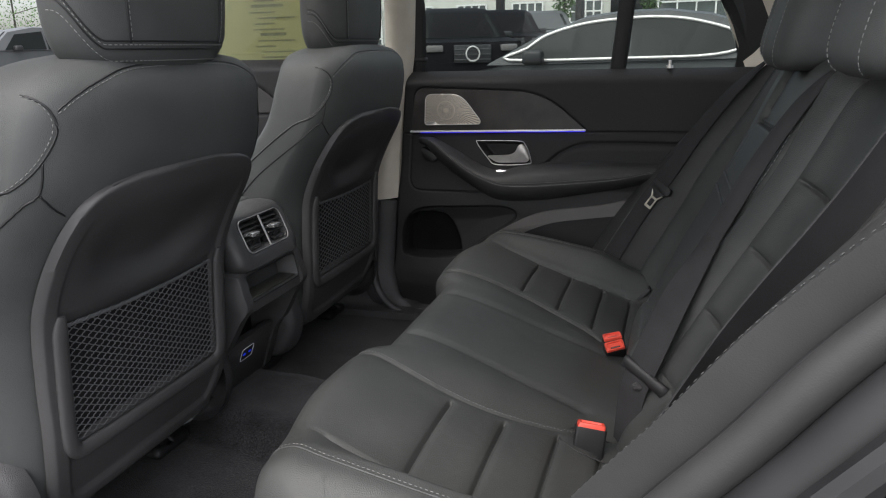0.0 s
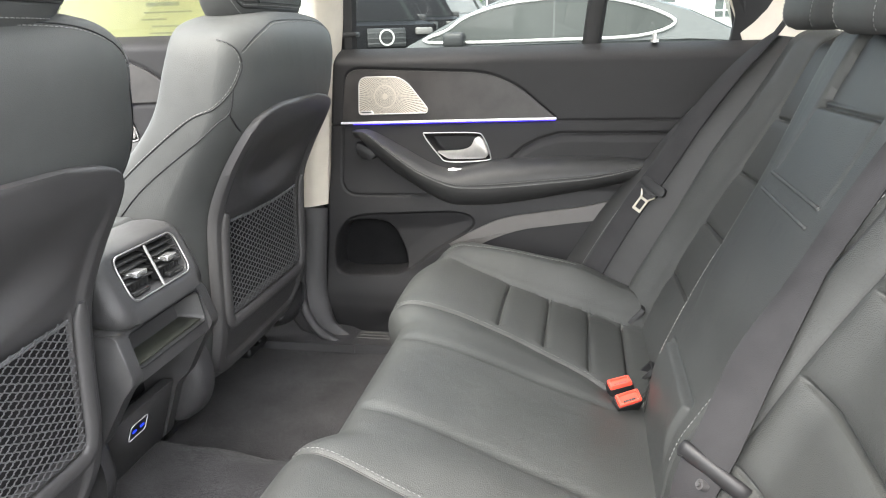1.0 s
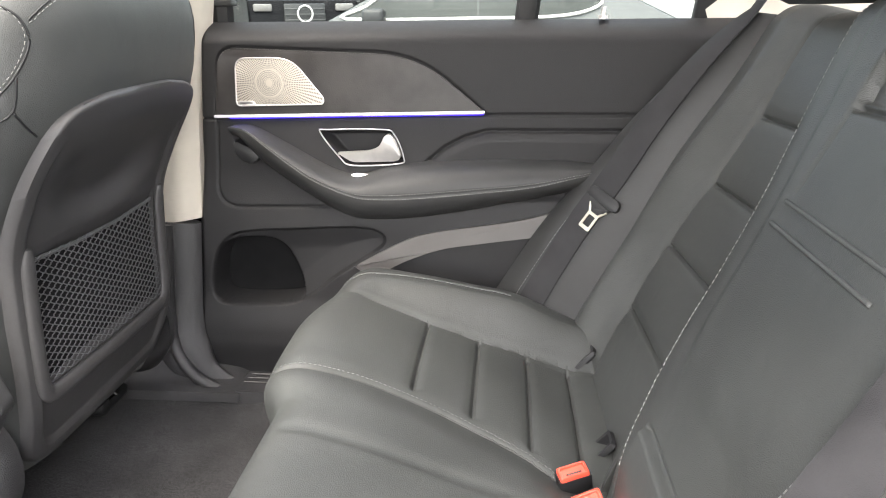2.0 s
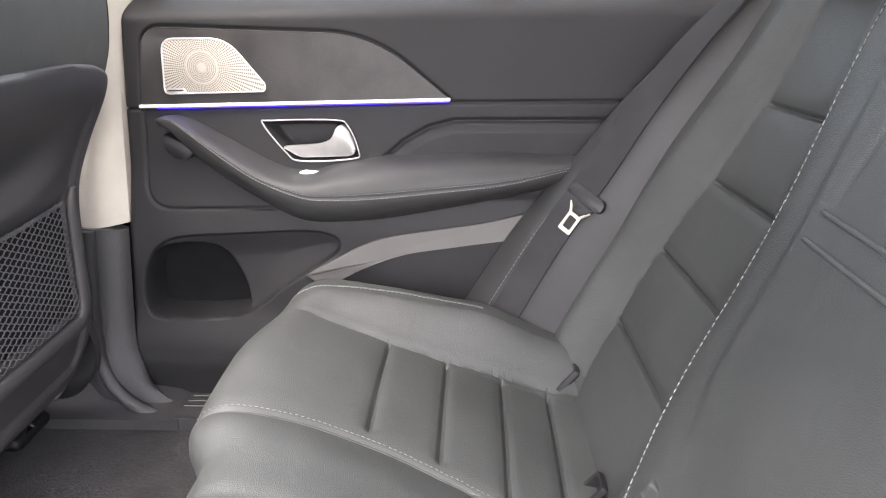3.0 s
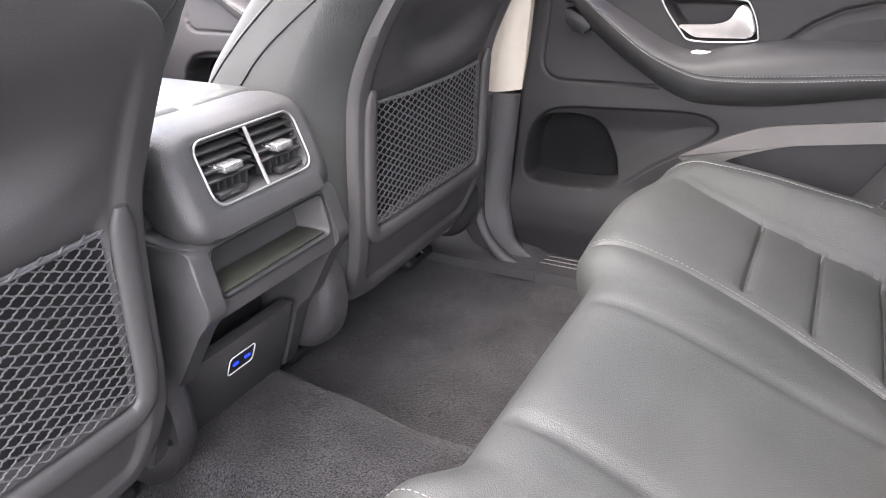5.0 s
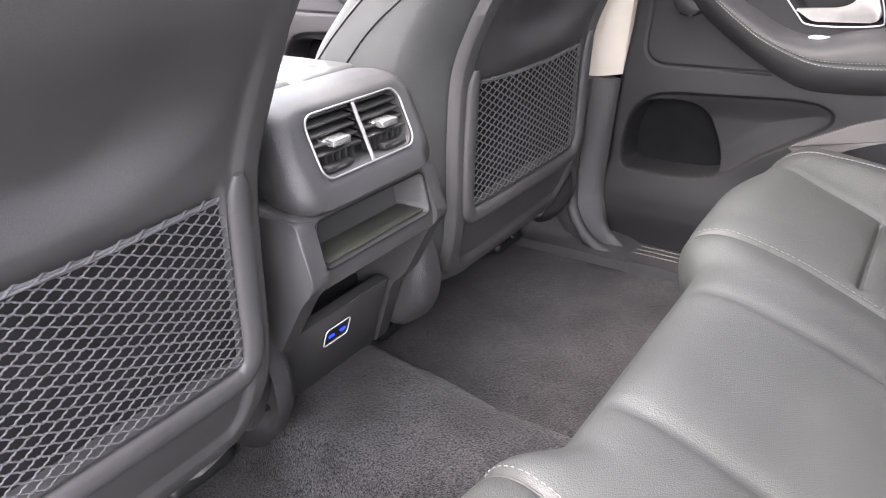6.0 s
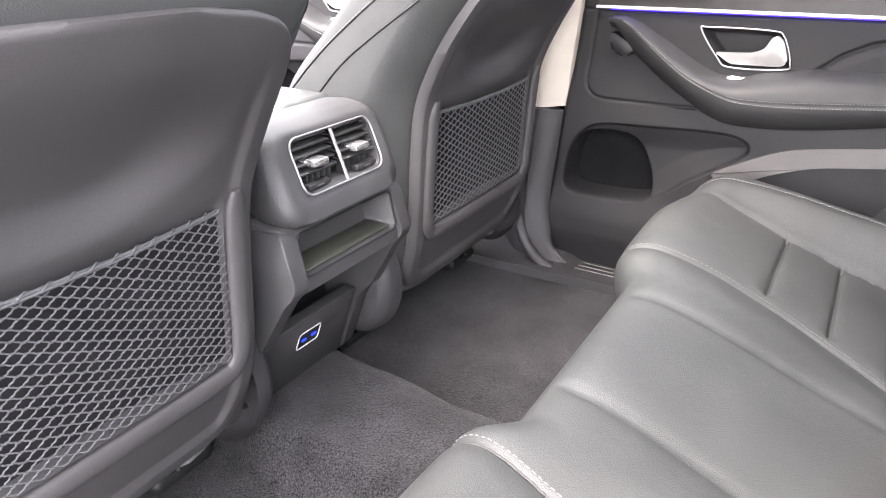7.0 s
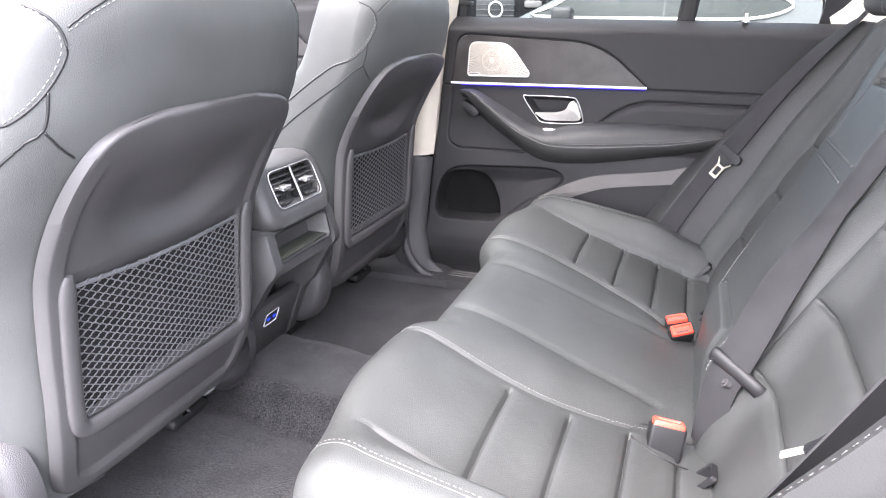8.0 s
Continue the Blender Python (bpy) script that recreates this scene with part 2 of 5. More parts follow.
def within(x, z, pts):
    """Which points of two arrays lie inside an outline."""
    r = np.zeros(x.shape, bool)
    q = [(a[0], a[1]) for a in pts]
    for (ax, az), (bx, bz) in zip(q, q[1:] + q[:1]):
        c = (az > z) != (bz > z)
        r ^= c & (x < (bx - ax) * (z - az) / ((bz - az) or 1e-12) + ax)
    return r


def inset(x, z, pts):
    """Signed distance: above 0 inside the outline."""
    return np.where(within(x, z, pts), 1, -1) * line_dist(x, z, pts, True)


def mesh_grid(bm, X, Y, Z, keep=None):
    """A grid surface from three arrays."""
    nu, nv = X.shape
    v = [[bm.verts.new((X[i, j], Y[i, j], Z[i, j])) if keep is None or keep[i, j] else None for j in range(nv)] for i in range(nu)]
    for i in range(nu - 1):
        for j in range(nv - 1):
            q = (v[i][j], v[i + 1][j], v[i + 1][j + 1], v[i][j + 1])
            if all(q):
                bm.faces.new(q)
    return bm

from mathutils.bvhtree import BVHTree


def ring_loft(bm, rings, start=False, end=True):
    """Joins outlines of equal length one after the other."""
    v = [[bm.verts.new(p) for p in r] for r in rings]
    n = len(v[0])
    for a, b in zip(v, v[1:]):
        for k in range(n):
            bm.faces.new((a[k], a[(k + 1) % n], b[(k + 1) % n], b[k]))
    if start:
        bm.faces.new(v[0][::-1])
    if end:
        bm.faces.new(v[-1])
    return bm


def curve_at(knots):
    """A smooth function through (place, value) knots."""
    xs, ys = [a for a, _ in knots], [b for _, b in knots]
    slopes = []
    for i in range(len(xs)):
        a, b = max(0, i - 1), min(len(xs) - 1, i + 1)
        slopes.append((ys[b] - ys[a]) / (xs[b] - xs[a]))

    def f(x):
        if x <= xs[0]:
            return ys[0]
        if x >= xs[-1]:
            return ys[-1]
        i = max(k for k in range(len(xs) - 1) if xs[k] <= x)
        h = xs[i + 1] - xs[i]
        t = (x - xs[i]) / h
        return ((2 * t ** 3 - 3 * t * t + 1) * ys[i] + (t ** 3 - 2 * t * t + t) * h * slopes[i]
                + (3 * t * t - 2 * t ** 3) * ys[i + 1] + (t ** 3 - t * t) * h * slopes[i + 1])
    return f


# ---------------------------------------------------------------- cabin structure
FLOOR = 0.54
bm = bmesh.new()
nx, ny = 60, 90
gx, gy = np.meshgrid(np.linspace(-1.8, 0.62, nx), np.linspace(-0.80, 0.80, ny), indexing="ij")
gz = FLOOR + 0.068 * (1 - step(np.abs(gy + 0.03 * step(gx, -0.35, 0.0)), 0.092, 0.135)) + 0.004 * np.sin(gx * 23 + gy * 9) * np.sin(gy * 17 - gx * 5) * step(np.abs(gy), 0.0, 0.2)
mesh_grid(bm, gx, gy, gz)
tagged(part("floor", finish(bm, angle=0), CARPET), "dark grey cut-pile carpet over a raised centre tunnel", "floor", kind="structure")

def roof_z(x, y):
    return 1.64 + 0.03 * (1 - (y / 0.62) ** 2) - 0.35 * max(0, -0.55 - x) ** 1.5 - 0.15 * max(0, x - 1.0)


# headliner leaves an unseen opening, added and sized to light the cabin
bm = bmesh.new()
for x0, x1, y0, y1 in ((-0.90, -0.82, -0.62, 0.62), (0.08, 1.2, -0.62, 0.62), (-0.82, 0.08, -0.62, -0.54), (-0.82, 0.08, 0.54, 0.62)):
    sheet(bm, lambda u, v: (x0 + (x1 - x0) * u, y0 + (y1 - y0) * v, roof_z(x0 + (x1 - x0) * u, y0 + (y1 - y0) * v)), 10, 6, lambda p, u, v: p + Vector((0, 0, 0.05)))
tagged(part("ceiling", finish(bm), BEIGE), "light beige fabric headliner round an added roof pane", "ceiling", kind="structure")
# pane over the added roof opening, out of view
bm = bmesh.new()
sheet(bm, lambda u, v: (-0.82 + 0.90 * u, -0.54 + 1.08 * v, roof_z(-0.82 + 0.90 * u, -0.54 + 1.08 * v) + 0.03), 8, 6, lambda p, u, v: p + Vector((0, 0, 0.005)))
roof_pane = part("window_roof_added", finish(bm), ROOF_GLASS)
tagged(roof_pane, "clear unseen roof pane added to let light on to the seats", "window", kind="structure")

# the far pillar between the doors: beige above, dark grey below, flowing into the sill
bm = bmesh.new()
pl, pr = curve_at([(0.885, -0.290), (1.0, -0.262), (1.11, -0.240), (1.24, -0.215), (1.45, -0.185), (1.62, -0.17)]), curve_at([(0.885, -0.206), (1.11, -0.186), (1.24, -0.168), (1.45, -0.135), (1.62, -0.11)])


def pillar(u, v):
    z = 0.885 + 0.735 * v
    a, b = pl(z) - 0.02, pr(z)
    x = a + (b - a) * u
    return (x, 0.690 + 0.03 * (2 * u - 1) ** 2 - 0.10 * max(0, z - 1.3) / 0.3 * 0.9, z + 0.006 * u * (1 - v))


sheet(bm, pillar, 9, 30, lambda p, u, v: p + Vector((0, 0.06, 0)))
upper = part("wall_pillar_upper", finish(bm), BEIGE)
tagged(upper, "beige upper pillar trim between the doors", "pillar", kind="structure")
bm = bmesh.new()
low = smooth_line([(-0.258, 0.706, 0.888), (-0.264, 0.700, 0.80), (-0.270, 0.694, 0.70), (-0.262, 0.688, 0.63), (-0.225, 0.684, 0.575), (-0.16, 0.678, 0.546), (-0.08, 0.672, 0.522)], 8)
tube(bm, low, lambda t: 0.056 - 0.042 * float(step(t, 0.50, 0.92)), 14, flat=0.45, up=(0, 1, 0))
tube(bm, [p + Vector((0.0, -0.028, 0.0)) for p in low], 0.012, 8)
tagged(part("wall_pillar_lower", finish(bm, angle=50), PILLAR), "dark grey plastic lower pillar trim running into the sill", "pillar", kind="structure")
bm = bmesh.new()
sheet(bm, lambda u, v: (-0.42 + 0.29 * u, 0.622 + 0.10 * v, 0.562 + 0.05 * v ** 2 * (1 - u) ** 0.5), 12, 8, lambda p, u, v: p - Vector((0, 0, 0.02)))
tagged(part("trim_sill_end", finish(bm), PILLAR), "grained dark plastic foot of the pillar trim", "trim", kind="structure")
sill = part("trim_sill", finish(plate(bmesh.new(), rounded([(-0.14, 0.626), (0.50, 0.626), (0.50, 0.742), (-0.14, 0.742)], 0.003), lambda a, b, d: Vector((a, b, 0.5645 - d)), 0.03, 0.006)), PILLAR)
tagged(sill, "grained dark plastic door sill with ribs", "trim", kind="structure")
bm = bmesh.new()
for k in range(4):
    tube(bm, [(-0.135 + 0.003 * k, 0.666 + 0.017 * k, 0.565), (0.48, 0.666 + 0.017 * k, 0.565)], 0.0014, 6)
part("rib", finish(bm), LIGHT_TRIM, sill)

# rear pillar trim and rear of the cabin
bm = bmesh.new()
sheet(bm, lambda u, v: (0.735 + 0.42 * u - 0.16 * v * (1 - u), 0.77 - 0.05 * u - 0.10 * v * v, 1.235 + 0.39 * v), 10, 16, lambda p, u, v: p + Vector((0, 0.06, 0)))
tagged(part("wall_rear_pillar", finish(bm), BEIGE), "beige rear pillar trim", "pillar", kind="structure")
bm = bmesh.new()
sheet(bm, lambda u, v: (0.79 + 0.71 * u, 0.742, 0.5 + 0.735 * v), 4, 4, lambda p, u, v: p + Vector((0, 0.10, 0)))
sheet(bm, lambda u, v: (0.92 + 0.58 * u, -0.74, 0.5 + 0.77 * v), 4, 4, lambda p, u, v: p + Vector((0, -0.10, 0)))
tagged(part("wall_rear_side", finish(bm), PLASTIC), "dark plastic luggage side trim", "wall", kind="structure")
bm = bmesh.new()
sheet(bm, lambda u, v: (1.50 + 0.0 * u, -0.8 + 1.6 * u, 0.5 + 0.62 * v), 4, 4, lambda p, u, v: p + Vector((0.05, 0, 0)))
tagged(part("wall_rear", finish(bm), PLASTIC), "dark plastic tailgate trim", "wall", kind="structure")
bm = bmesh.new()
sheet(bm, lambda u, v: (0.72 + 0.78 * u, -0.7 + 1.4 * v, 0.90), 4, 4, lambda p, u, v: p - Vector((0, 0, 0.02)))
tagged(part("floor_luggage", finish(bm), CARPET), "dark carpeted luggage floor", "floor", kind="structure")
bm = bmesh.new()
sheet(bm, lambda u, v: (-1.75 + 0.57 * u, -0.74 + 1.48 * v, 1.02 + 0.10 * math.sin(math.pi * u) ** 0.7), 12, 6, lambda p, u, v: Vector((p.x, p.y, 0.6)))
tagged(part("dashboard", finish(bm), PLASTIC), "dark grey padded dashboard", "dashboard", kind="structure")

# near-side jamb behind the rear door opening
bm = bmesh.new()
jamb = smooth_line([(0.48, -0.76, 0.60), (0.54, -0.757, 0.76), (0.635, -0.754, 0.93), (0.755, -0.75, 1.08), (0.84, -0.745, 1.20), (0.86, -0.73, 1.32), (0.76, -0.68, 1.52), (0.62, -0.64, 1.60)], 8)
tube(bm, jamb, 0.016, 10)
tagged(part("trim_door_seal", finish(bm), RUBBER), "glossy black rubber door seal on the opening", "trim", kind="structure")
bm = bmesh.new()
sheet(bm, lambda u, v: tuple(jamb[int(round(u * (len(jamb) - 1)))] + Vector((0.012 + 0.20 * v, -0.012 - 0.07 * v ** 2, -0.01))), len(jamb), 8, lambda p, u, v: p + Vector((0.02, 0.03, 0)))
BODY = material("body_paint", (0.02, 0.021, 0.023), 0.18, vary=0.1, scale=4, coat=1.0)
tagged(part("wall_jamb", finish(bm), BODY), "gloss dark painted door jamb", "wall", kind="structure")
bm = bmesh.new()
box(bm, -0.35, 0.46, -0.86, -0.70, 0.44, 0.545, 0.02)
tagged(part("trim_near_sill", finish(bm), PLASTIC), "dark plastic sill below the open door", "trim", kind="structure")

# near-side front door below its window, and the pillar behind it
# both out of view, added to keep light off the near seat
bm = bmesh.new()
box(bm, -1.30, -0.40, -0.84, -0.76, 0.45, 1.22, 0.02)
tagged(part("wall_near_front", finish(bm), DOOR), "dark vinyl lining of the closed front door", "wall", kind="structure")
bm = bmesh.new()
tube(bm, [(-0.46, -0.80, 0.5), (-0.45, -0.80, 1.0), (-0.43, -0.78, 1.25), (-0.38, -0.69, 1.64)], 0.055, 10)
tagged(part("wall_near_pillar", finish(bm), BEIGE), "beige pillar trim between the doors", "pillar", kind="structure")


# near-side rear door, standing wide open
open_door = thing("rear_door", "open rear door with dark vinyl lining and a clear window", "car door")
bm = bmesh.new()
box(bm, 0.0, 1.02, -0.05, 0.05, 0.45, 1.22, 0.03, 3)
part("panel", finish(bm), BODY, open_door)
bm = bmesh.new()
box(bm, 0.03, 0.99, 0.052, 0.075, 0.50, 1.20, 0.01)
part("lining", finish(bm), DOOR, open_door)
bm = bmesh.new()
tube(bm, smooth_line([(0.05, 0, 1.20), (0.10, 0, 1.40), (0.16, 0, 1.56), (0.5, 0, 1.60), (0.82, 0, 1.54), (0.96, 0, 1.36), (1.0, 0, 1.20)], 6), 0.024, 8)
part("window_frame", finish(bm), RUBBER, open_door)
bm = bmesh.new()
box(bm, 0.08, 0.96, -0.003, 0.003, 1.20, 1.54)
near_pane = part("pane", finish(bm, smooth=False), GLASS, open_door)
near_pane.visible_shadow = False
open_door.matrix_basis = pose(-0.44, -0.90, 0, 0, 0, -112)

# ---------------------------------------------------------------- front seats
rear_x = curve_at([(0.64, -0.272), (0.72, -0.251), (0.80, -0.239), (0.90, -0.234), (0.98, -0.224), (1.05, -0.194), (1.15, -0.138), (1.22, -0.122), (1.28, -0.122), (1.32, -0.146)])
half_w = curve_at([(0.60, 0.220), (0.72, 0.238), (0.85, 0.246), (1.0, 0.258), (1.12, 0.262), (1.20, 0.255), (1.24, 0.247), (1.265, 0.236), (1.284, 0.219), (1.299, 0.190), (1.310, 0.150), (1.318, 0.09)])
inner_w = curve_at([(1.12, 0.262), (1.20, 0.256), (1.265, 0.249), (1.287, 0.242), (1.301, 0.226), (1.311, 0.190), (1.318, 0.11)])
shell_w = curve_at([(0.655, 0.150), (0.668, 0.176), (0.69, 0.193), (0.75, 0.206), (0.85, 0.208), (0.94, 0.208), (1.03, 0.209), (1.08, 0.206), (1.11, 0.200), (1.134, 0.188), (1.150, 0.168), (1.159, 0.140), (1.165, 0.10), (1.168, 0.06)])


def front_seat(at):
    seat = thing("front_seat", "black leather front seat with hard plastic back shell and net pocket", "car seat", at, "front seats")
    # upholstered body
    bm = bmesh.new()
    deep = curve_at([(0.60, 0.17), (0.9, 0.23), (1.0, 0.205), (1.075, 0.165), (1.15, 0.137), (1.25, 0.12), (1.295, 0.105), (1.318, 0.06)])

    def body(u, v):
        z = 0.658 + 0.660 * (1 - (1 - v) ** 1.4)
        a = 2 * math.pi * u
        c, s = math.cos(a), math.sin(a)
        w, d = half_w(z) if c < 0 or z < 1.12 else inner_w(z), deep(z)
        y = w * math.copysign(abs(c) ** 0.45, c)
        x = rear_x(z) - d / 2 + d / 2 * math.copysign(abs(s) ** 0.55, s)
        x -= 0.05 * (abs(y) / w) ** 4 * (1 if s < 0.2 else 0.35)
        if s > 0:
            x -= 0.05 * (1 - float(step(abs(y), shell_w(z) - 0.085, shell_w(z) - 0.040))) * float(step(z, 0.60, 0.66)) * (1 - float(step(z, 1.09, 1.125)))
        return (x, y, z)
    sheet(bm, body, 96, 70, wrap=True)
    bmesh.ops.holes_fill(bm, edges=[e for e in bm.edges if e.is_boundary], sides=200)
    bm.normal_update()
    skin = BVHTree.FromBMesh(bm)
    part("backrest", finish(bm, angle=60), LEATHER_LIT, seat)

    def on_skin(pts, lift):
        """Points dropped on to the upholstery."""
        out = []
        for p in pts:
            q, nrm, _, _ = skin.find_nearest(Vector(p))
            mid = Vector((rear_x(q.z) - 0.09, 0, q.z - 0.05))
            out.append(q + (nrm if nrm.dot(q - mid) > 0 else -nrm) * lift)
        return out

    # hard shell with rolled rim and hollow for the knees
    zs = 0.655 + 0.514 * (np.linspace(0, 1, 110) ** 0.9)
    us = np.linspace(-1, 1, 110)
    Y = np.array([[u * shell_w(z) for z in zs] for u in us])
    Z = np.array([[z for z in zs] for u in us])
    rim = [(-shell_w(z), z) for z in zs] + [(shell_w(z), z) for z in zs[::-1]]
    E = line_dist(Y, Z, rim[::2], True)
    E[0, :], E[-1, :] = 0, 0
    E[:, 0], E[:, -1] = 0, 0
    base = np.array([[rear_x(z) for z in zs] for u in us])
    X = base + 0.001 + 0.010 * np.sqrt(np.clip(1 - (1 - np.clip(E, 0, 0.006) / 0.006) ** 2, 0, 1)) - 0.007 * (np.abs(Y) / 0.21) ** 4
    X -= 0.007 * step(E, 0.025, 0.033) * (1 - step(Z, 1.05, 1.13))
    # knee hollow, a bowl open towards the top
    bowl = np.sqrt((Y / 0.168) ** 2 + (np.minimum(0, Z - 1.06) / 0.085) ** 2)
    X -= 0.026 * (1 - step(bowl, 0.40, 1.0)) * (1 - step(Z, 1.01, 1.135))
    # recess behind the net
    pocket = rounded([(-0.171, 0.782), (0.171, 0.782), (0.170, 0.985), (-0.170, 0.985)], 0.008)
    X -= 0.018 * step(inset(Y, Z, pocket), 0.0, 0.010) * (1 - step(Z, 0.93, 0.985))
    X -= 0.012 * (1 - step(Z, 0.66, 0.76))
    X[0, :] -= 0.005
    X[-1, :] -= 0.005
    X[:, 0] -= 0.012
    X[:, -1] -= 0.012
    bm = bmesh.new()
    mesh_grid(bm, X, Y, Z)
    part("back_shell", finish(bm, angle=60), SHELL, seat, "smooth dark grey plastic shell")
    # frame round the pocket
    bm = bmesh.new()
    u_line = [(s * y, z) for s, part_line in ((-1, [(0.178, 0.982), (0.179, 0.95), (0.180, 0.86), (0.180, 0.80), (0.171, 0.776), (0.14, 0.768)]), (1, [(0.0, 0.767), (0.14, 0.768), (0.171, 0.776), (0.180, 0.80), (0.180, 0.86), (0.179, 0.95), (0.178, 0.982)])) for y, z in part_line]
    pts = smooth_line([(rear_x(z) + 0.008, y, z) for y, z in u_line], 6)
    tube(bm, pts, lambda t: 0.0125 * min(1, 0.45 + 8 * min(t, 1 - t)), 14, flat=0.55, up=(1, 0, 0))
    part("pocket_frame", finish(bm, angle=60), SHELL, seat)
    # dark sheet added behind the net for the shade in its gaps
    bm = bmesh.new()
    sheet(bm, lambda u, v: (rear_x(0.787 + 0.172 * v) - 0.004 - 0.006 * math.sin(math.pi * u), -0.168 + 0.336 * u, 0.787 + 0.172 * v), 16, 10, lambda p, u, v: p - Vector((0.0015, 0, 0)))
    part("pocket_shade", finish(bm), NET_SHADE, seat, "dark sheet standing for the shade behind the net")
    # net
    bm = bmesh.new()
    cell, rows, z0, z1 = 0.0210, 31, 0.790, 0.956
    pitch = (z1 - z0) / rows
    for r in range(rows + 1):
        zc = z0 + r * pitch
        line = []
        n = int(0.342 / (cell / 14))
        for k in range(n + 1):
            y = -0.171 + 0.342 * k / n
            ph = (y / cell + 0.5 * (r % 2)) % 1
            w = abs(2 * ph - 1) * 2 - 1
            w = math.copysign(min(1, abs(w) * 1.45), w)
            bow = 0.006 * (1 - (y / 0.171) ** 2)
            line.append((rear_x(0.87) + 0.003 + bow * (0.4 + 0.6 * (zc - z0) / (z1 - z0)) + 0.0006 * ((k + r) % 3 - 1), y, zc + 0.44 * pitch * w - 0.004 * (1 - (y / 0.171) ** 2) * (zc - z0) / (z1 - z0)))
        tube(bm, line, lambda k, r=r: 0.00084 + 0.00012 * math.sin(k * 900 + r), 5, caps=False)
    part("net", finish(bm, angle=0), CORD, seat, "dark elastic diamond net")
    bm = bmesh.new()
    for s in range(4):
        line = []
        for k in range(401):
            y = -0.173 + 0.346 * k / 400
            bow, dip = 0.007 * (1 - (y / 0.173) ** 2), 0.004 * (1 - (y / 0.173) ** 2)
            if s < 3:
                line.append((rear_x(0.87) + 0.004 + bow + 0.0014 * math.cos(s * 2.1 + y * 20), y, 0.960 - dip + 0.0015 * math.sin(s * 2.1 + y * 20)))
            else:
                a = 2 * math.pi * y / 0.0206
                line.append((rear_x(0.87) + 0.004 + bow + 0.0018 * math.cos(a), y, 0.9612 - dip + 0.0021 * math.sin(a)))
        tube(bm, line[::8] if s < 3 else line, 0.0015 if s < 3 else 0.0013, 6)
    part("net_cord", finish(bm, angle=0), CORD, seat, "twisted elastic top cord")
    # seams of the upholstery
    bm = bmesh.new()
    seam = bmesh.new()
    for sgn in (-1, 1):
        wing = smooth_line([(-0.172, sgn * 0.224, 1.270), (-0.148, sgn * 0.216, 1.257), (-0.141, sgn * 0.214, 1.231), (-0.148, sgn * 0.234, 1.197), (-0.18, sgn * 0.251, 1.168), (-0.226, sgn * 0.257, 1.148), (-0.333, sgn * 0.262, 1.069), (-0.418, sgn * 0.262, 0.995), (-0.46, sgn * 0.255, 0.95)], 8)
        tube(seam, on_skin(wing, 0.0), 0.0016, 6)
        stitches(bm, on_skin([p + Vector((0, sgn * 0.005, 0.002)) for p in wing], 0.0006), 0.0055, 0.003, 0.0006)
        low = smooth_line([(-0.143, sgn * 0.236, 1.195), (-0.146, sgn * 0.243, 1.155), (-0.17, sgn * 0.254, 1.142), (-0.211, sgn * 0.258, 1.116), (-0.307, sgn * 0.262, 1.048), (-0.363, sgn * 0.262, 0.995), (-0.42, sgn * 0.26, 0.93)], 8)
        tube(seam, on_skin(low, 0.0), 0.0016, 6)
        tube(seam, on_skin(smooth_line([(-0.146, sgn * 0.242, 1.152), (-0.143, sgn * 0.225, 1.132), (-0.146, sgn * 0.205, 1.118)], 6), 0.0), 0.0014, 6)
    top = smooth_line([(rear_x(z) - 0.004, y, z) for y, z in ((-0.218, 1.258), (-0.188, 1.274), (-0.145, 1.289), (-0.09, 1.300), (0, 1.303), (0.09, 1.303), (0.15, 1.299), (0.20, 1.284), (0.228, 1.262))], 8)
    tube(seam, on_skin(top, 0.0), 0.0012, 6)
    stitches(bm, on_skin([p + Vector((0.002, 0, -0.004)) for p in top], 0.0006), 0.0055, 0.003, 0.0007)
    part("stitching", finish(bm, angle=0), THREAD, seat, "grey thread seams")
    part("seam", finish(seam, angle=0), DARK, seat)
    # headrest
    bm = bmesh.new()

    def head(u, v):
        z = 1.290 + 0.256 * v
        a = 2 * math.pi * u
        c, s = math.cos(a), math.sin(a)
        k = math.sqrt(max(0.0, 1 - (2 * abs(v - 0.5)) ** 4.2))
        w, d = (0.160 + 0.008 * v) * (0.52 + 0.48 * k), 0.10 * (0.35 + 0.65 * k)
        y = w * math.copysign(abs(c) ** 0.5, c)
        x = -0.168 + 0.01 * v + d / 2 * math.copysign(abs(s) ** 0.6, s) - 0.022 * (abs(y) / w) ** 3
        y *= 1 - 0.2 * max(0.0, -s)
        return (x, y, z)
    sheet(bm, head, 96, 60, wrap=True)
    bmesh.ops.holes_fill(bm, edges=[e for e in bm.edges if e.is_boundary], sides=200)
    rest = part("headrest", finish(bm, angle=60), LEATHER_LIT, seat)
    bm, seam = bmesh.new(), bmesh.new()
    for z in (1.308, 1.323, 1.328, 1.333):
        line = []
        for u in np.linspace(0.0, 0.5, 97):
            lift = 0.06 * max(0.0, math.sqrt(abs(math.cos(2 * math.pi * u))) - 0.80) ** 2 / 0.04
            line.append(Vector(head(u, (z + lift - 1.290) / 0.256)) + Vector((0.0004, 0, 0)))
        if z in (1.323, 1.333):
            tube(seam, line, 0.0012, 6)
        else:
            stitches(bm, [p + Vector((0.0006, 0, 0)) for p in line], 0.0055, 0.0028, 0.0008)
    for uu in (0.19, 0.31):
        line = [Vector(head(uu, v)) + Vector((0.001, 0, 0)) for v in np.linspace(0.16, 0.9, 40)]
        tube(seam, line, 0.0014, 6)
        stitches(bm, [p + Vector((0, 0.004, 0)) for p in line], 0.0055, 0.0028, 0.0008)
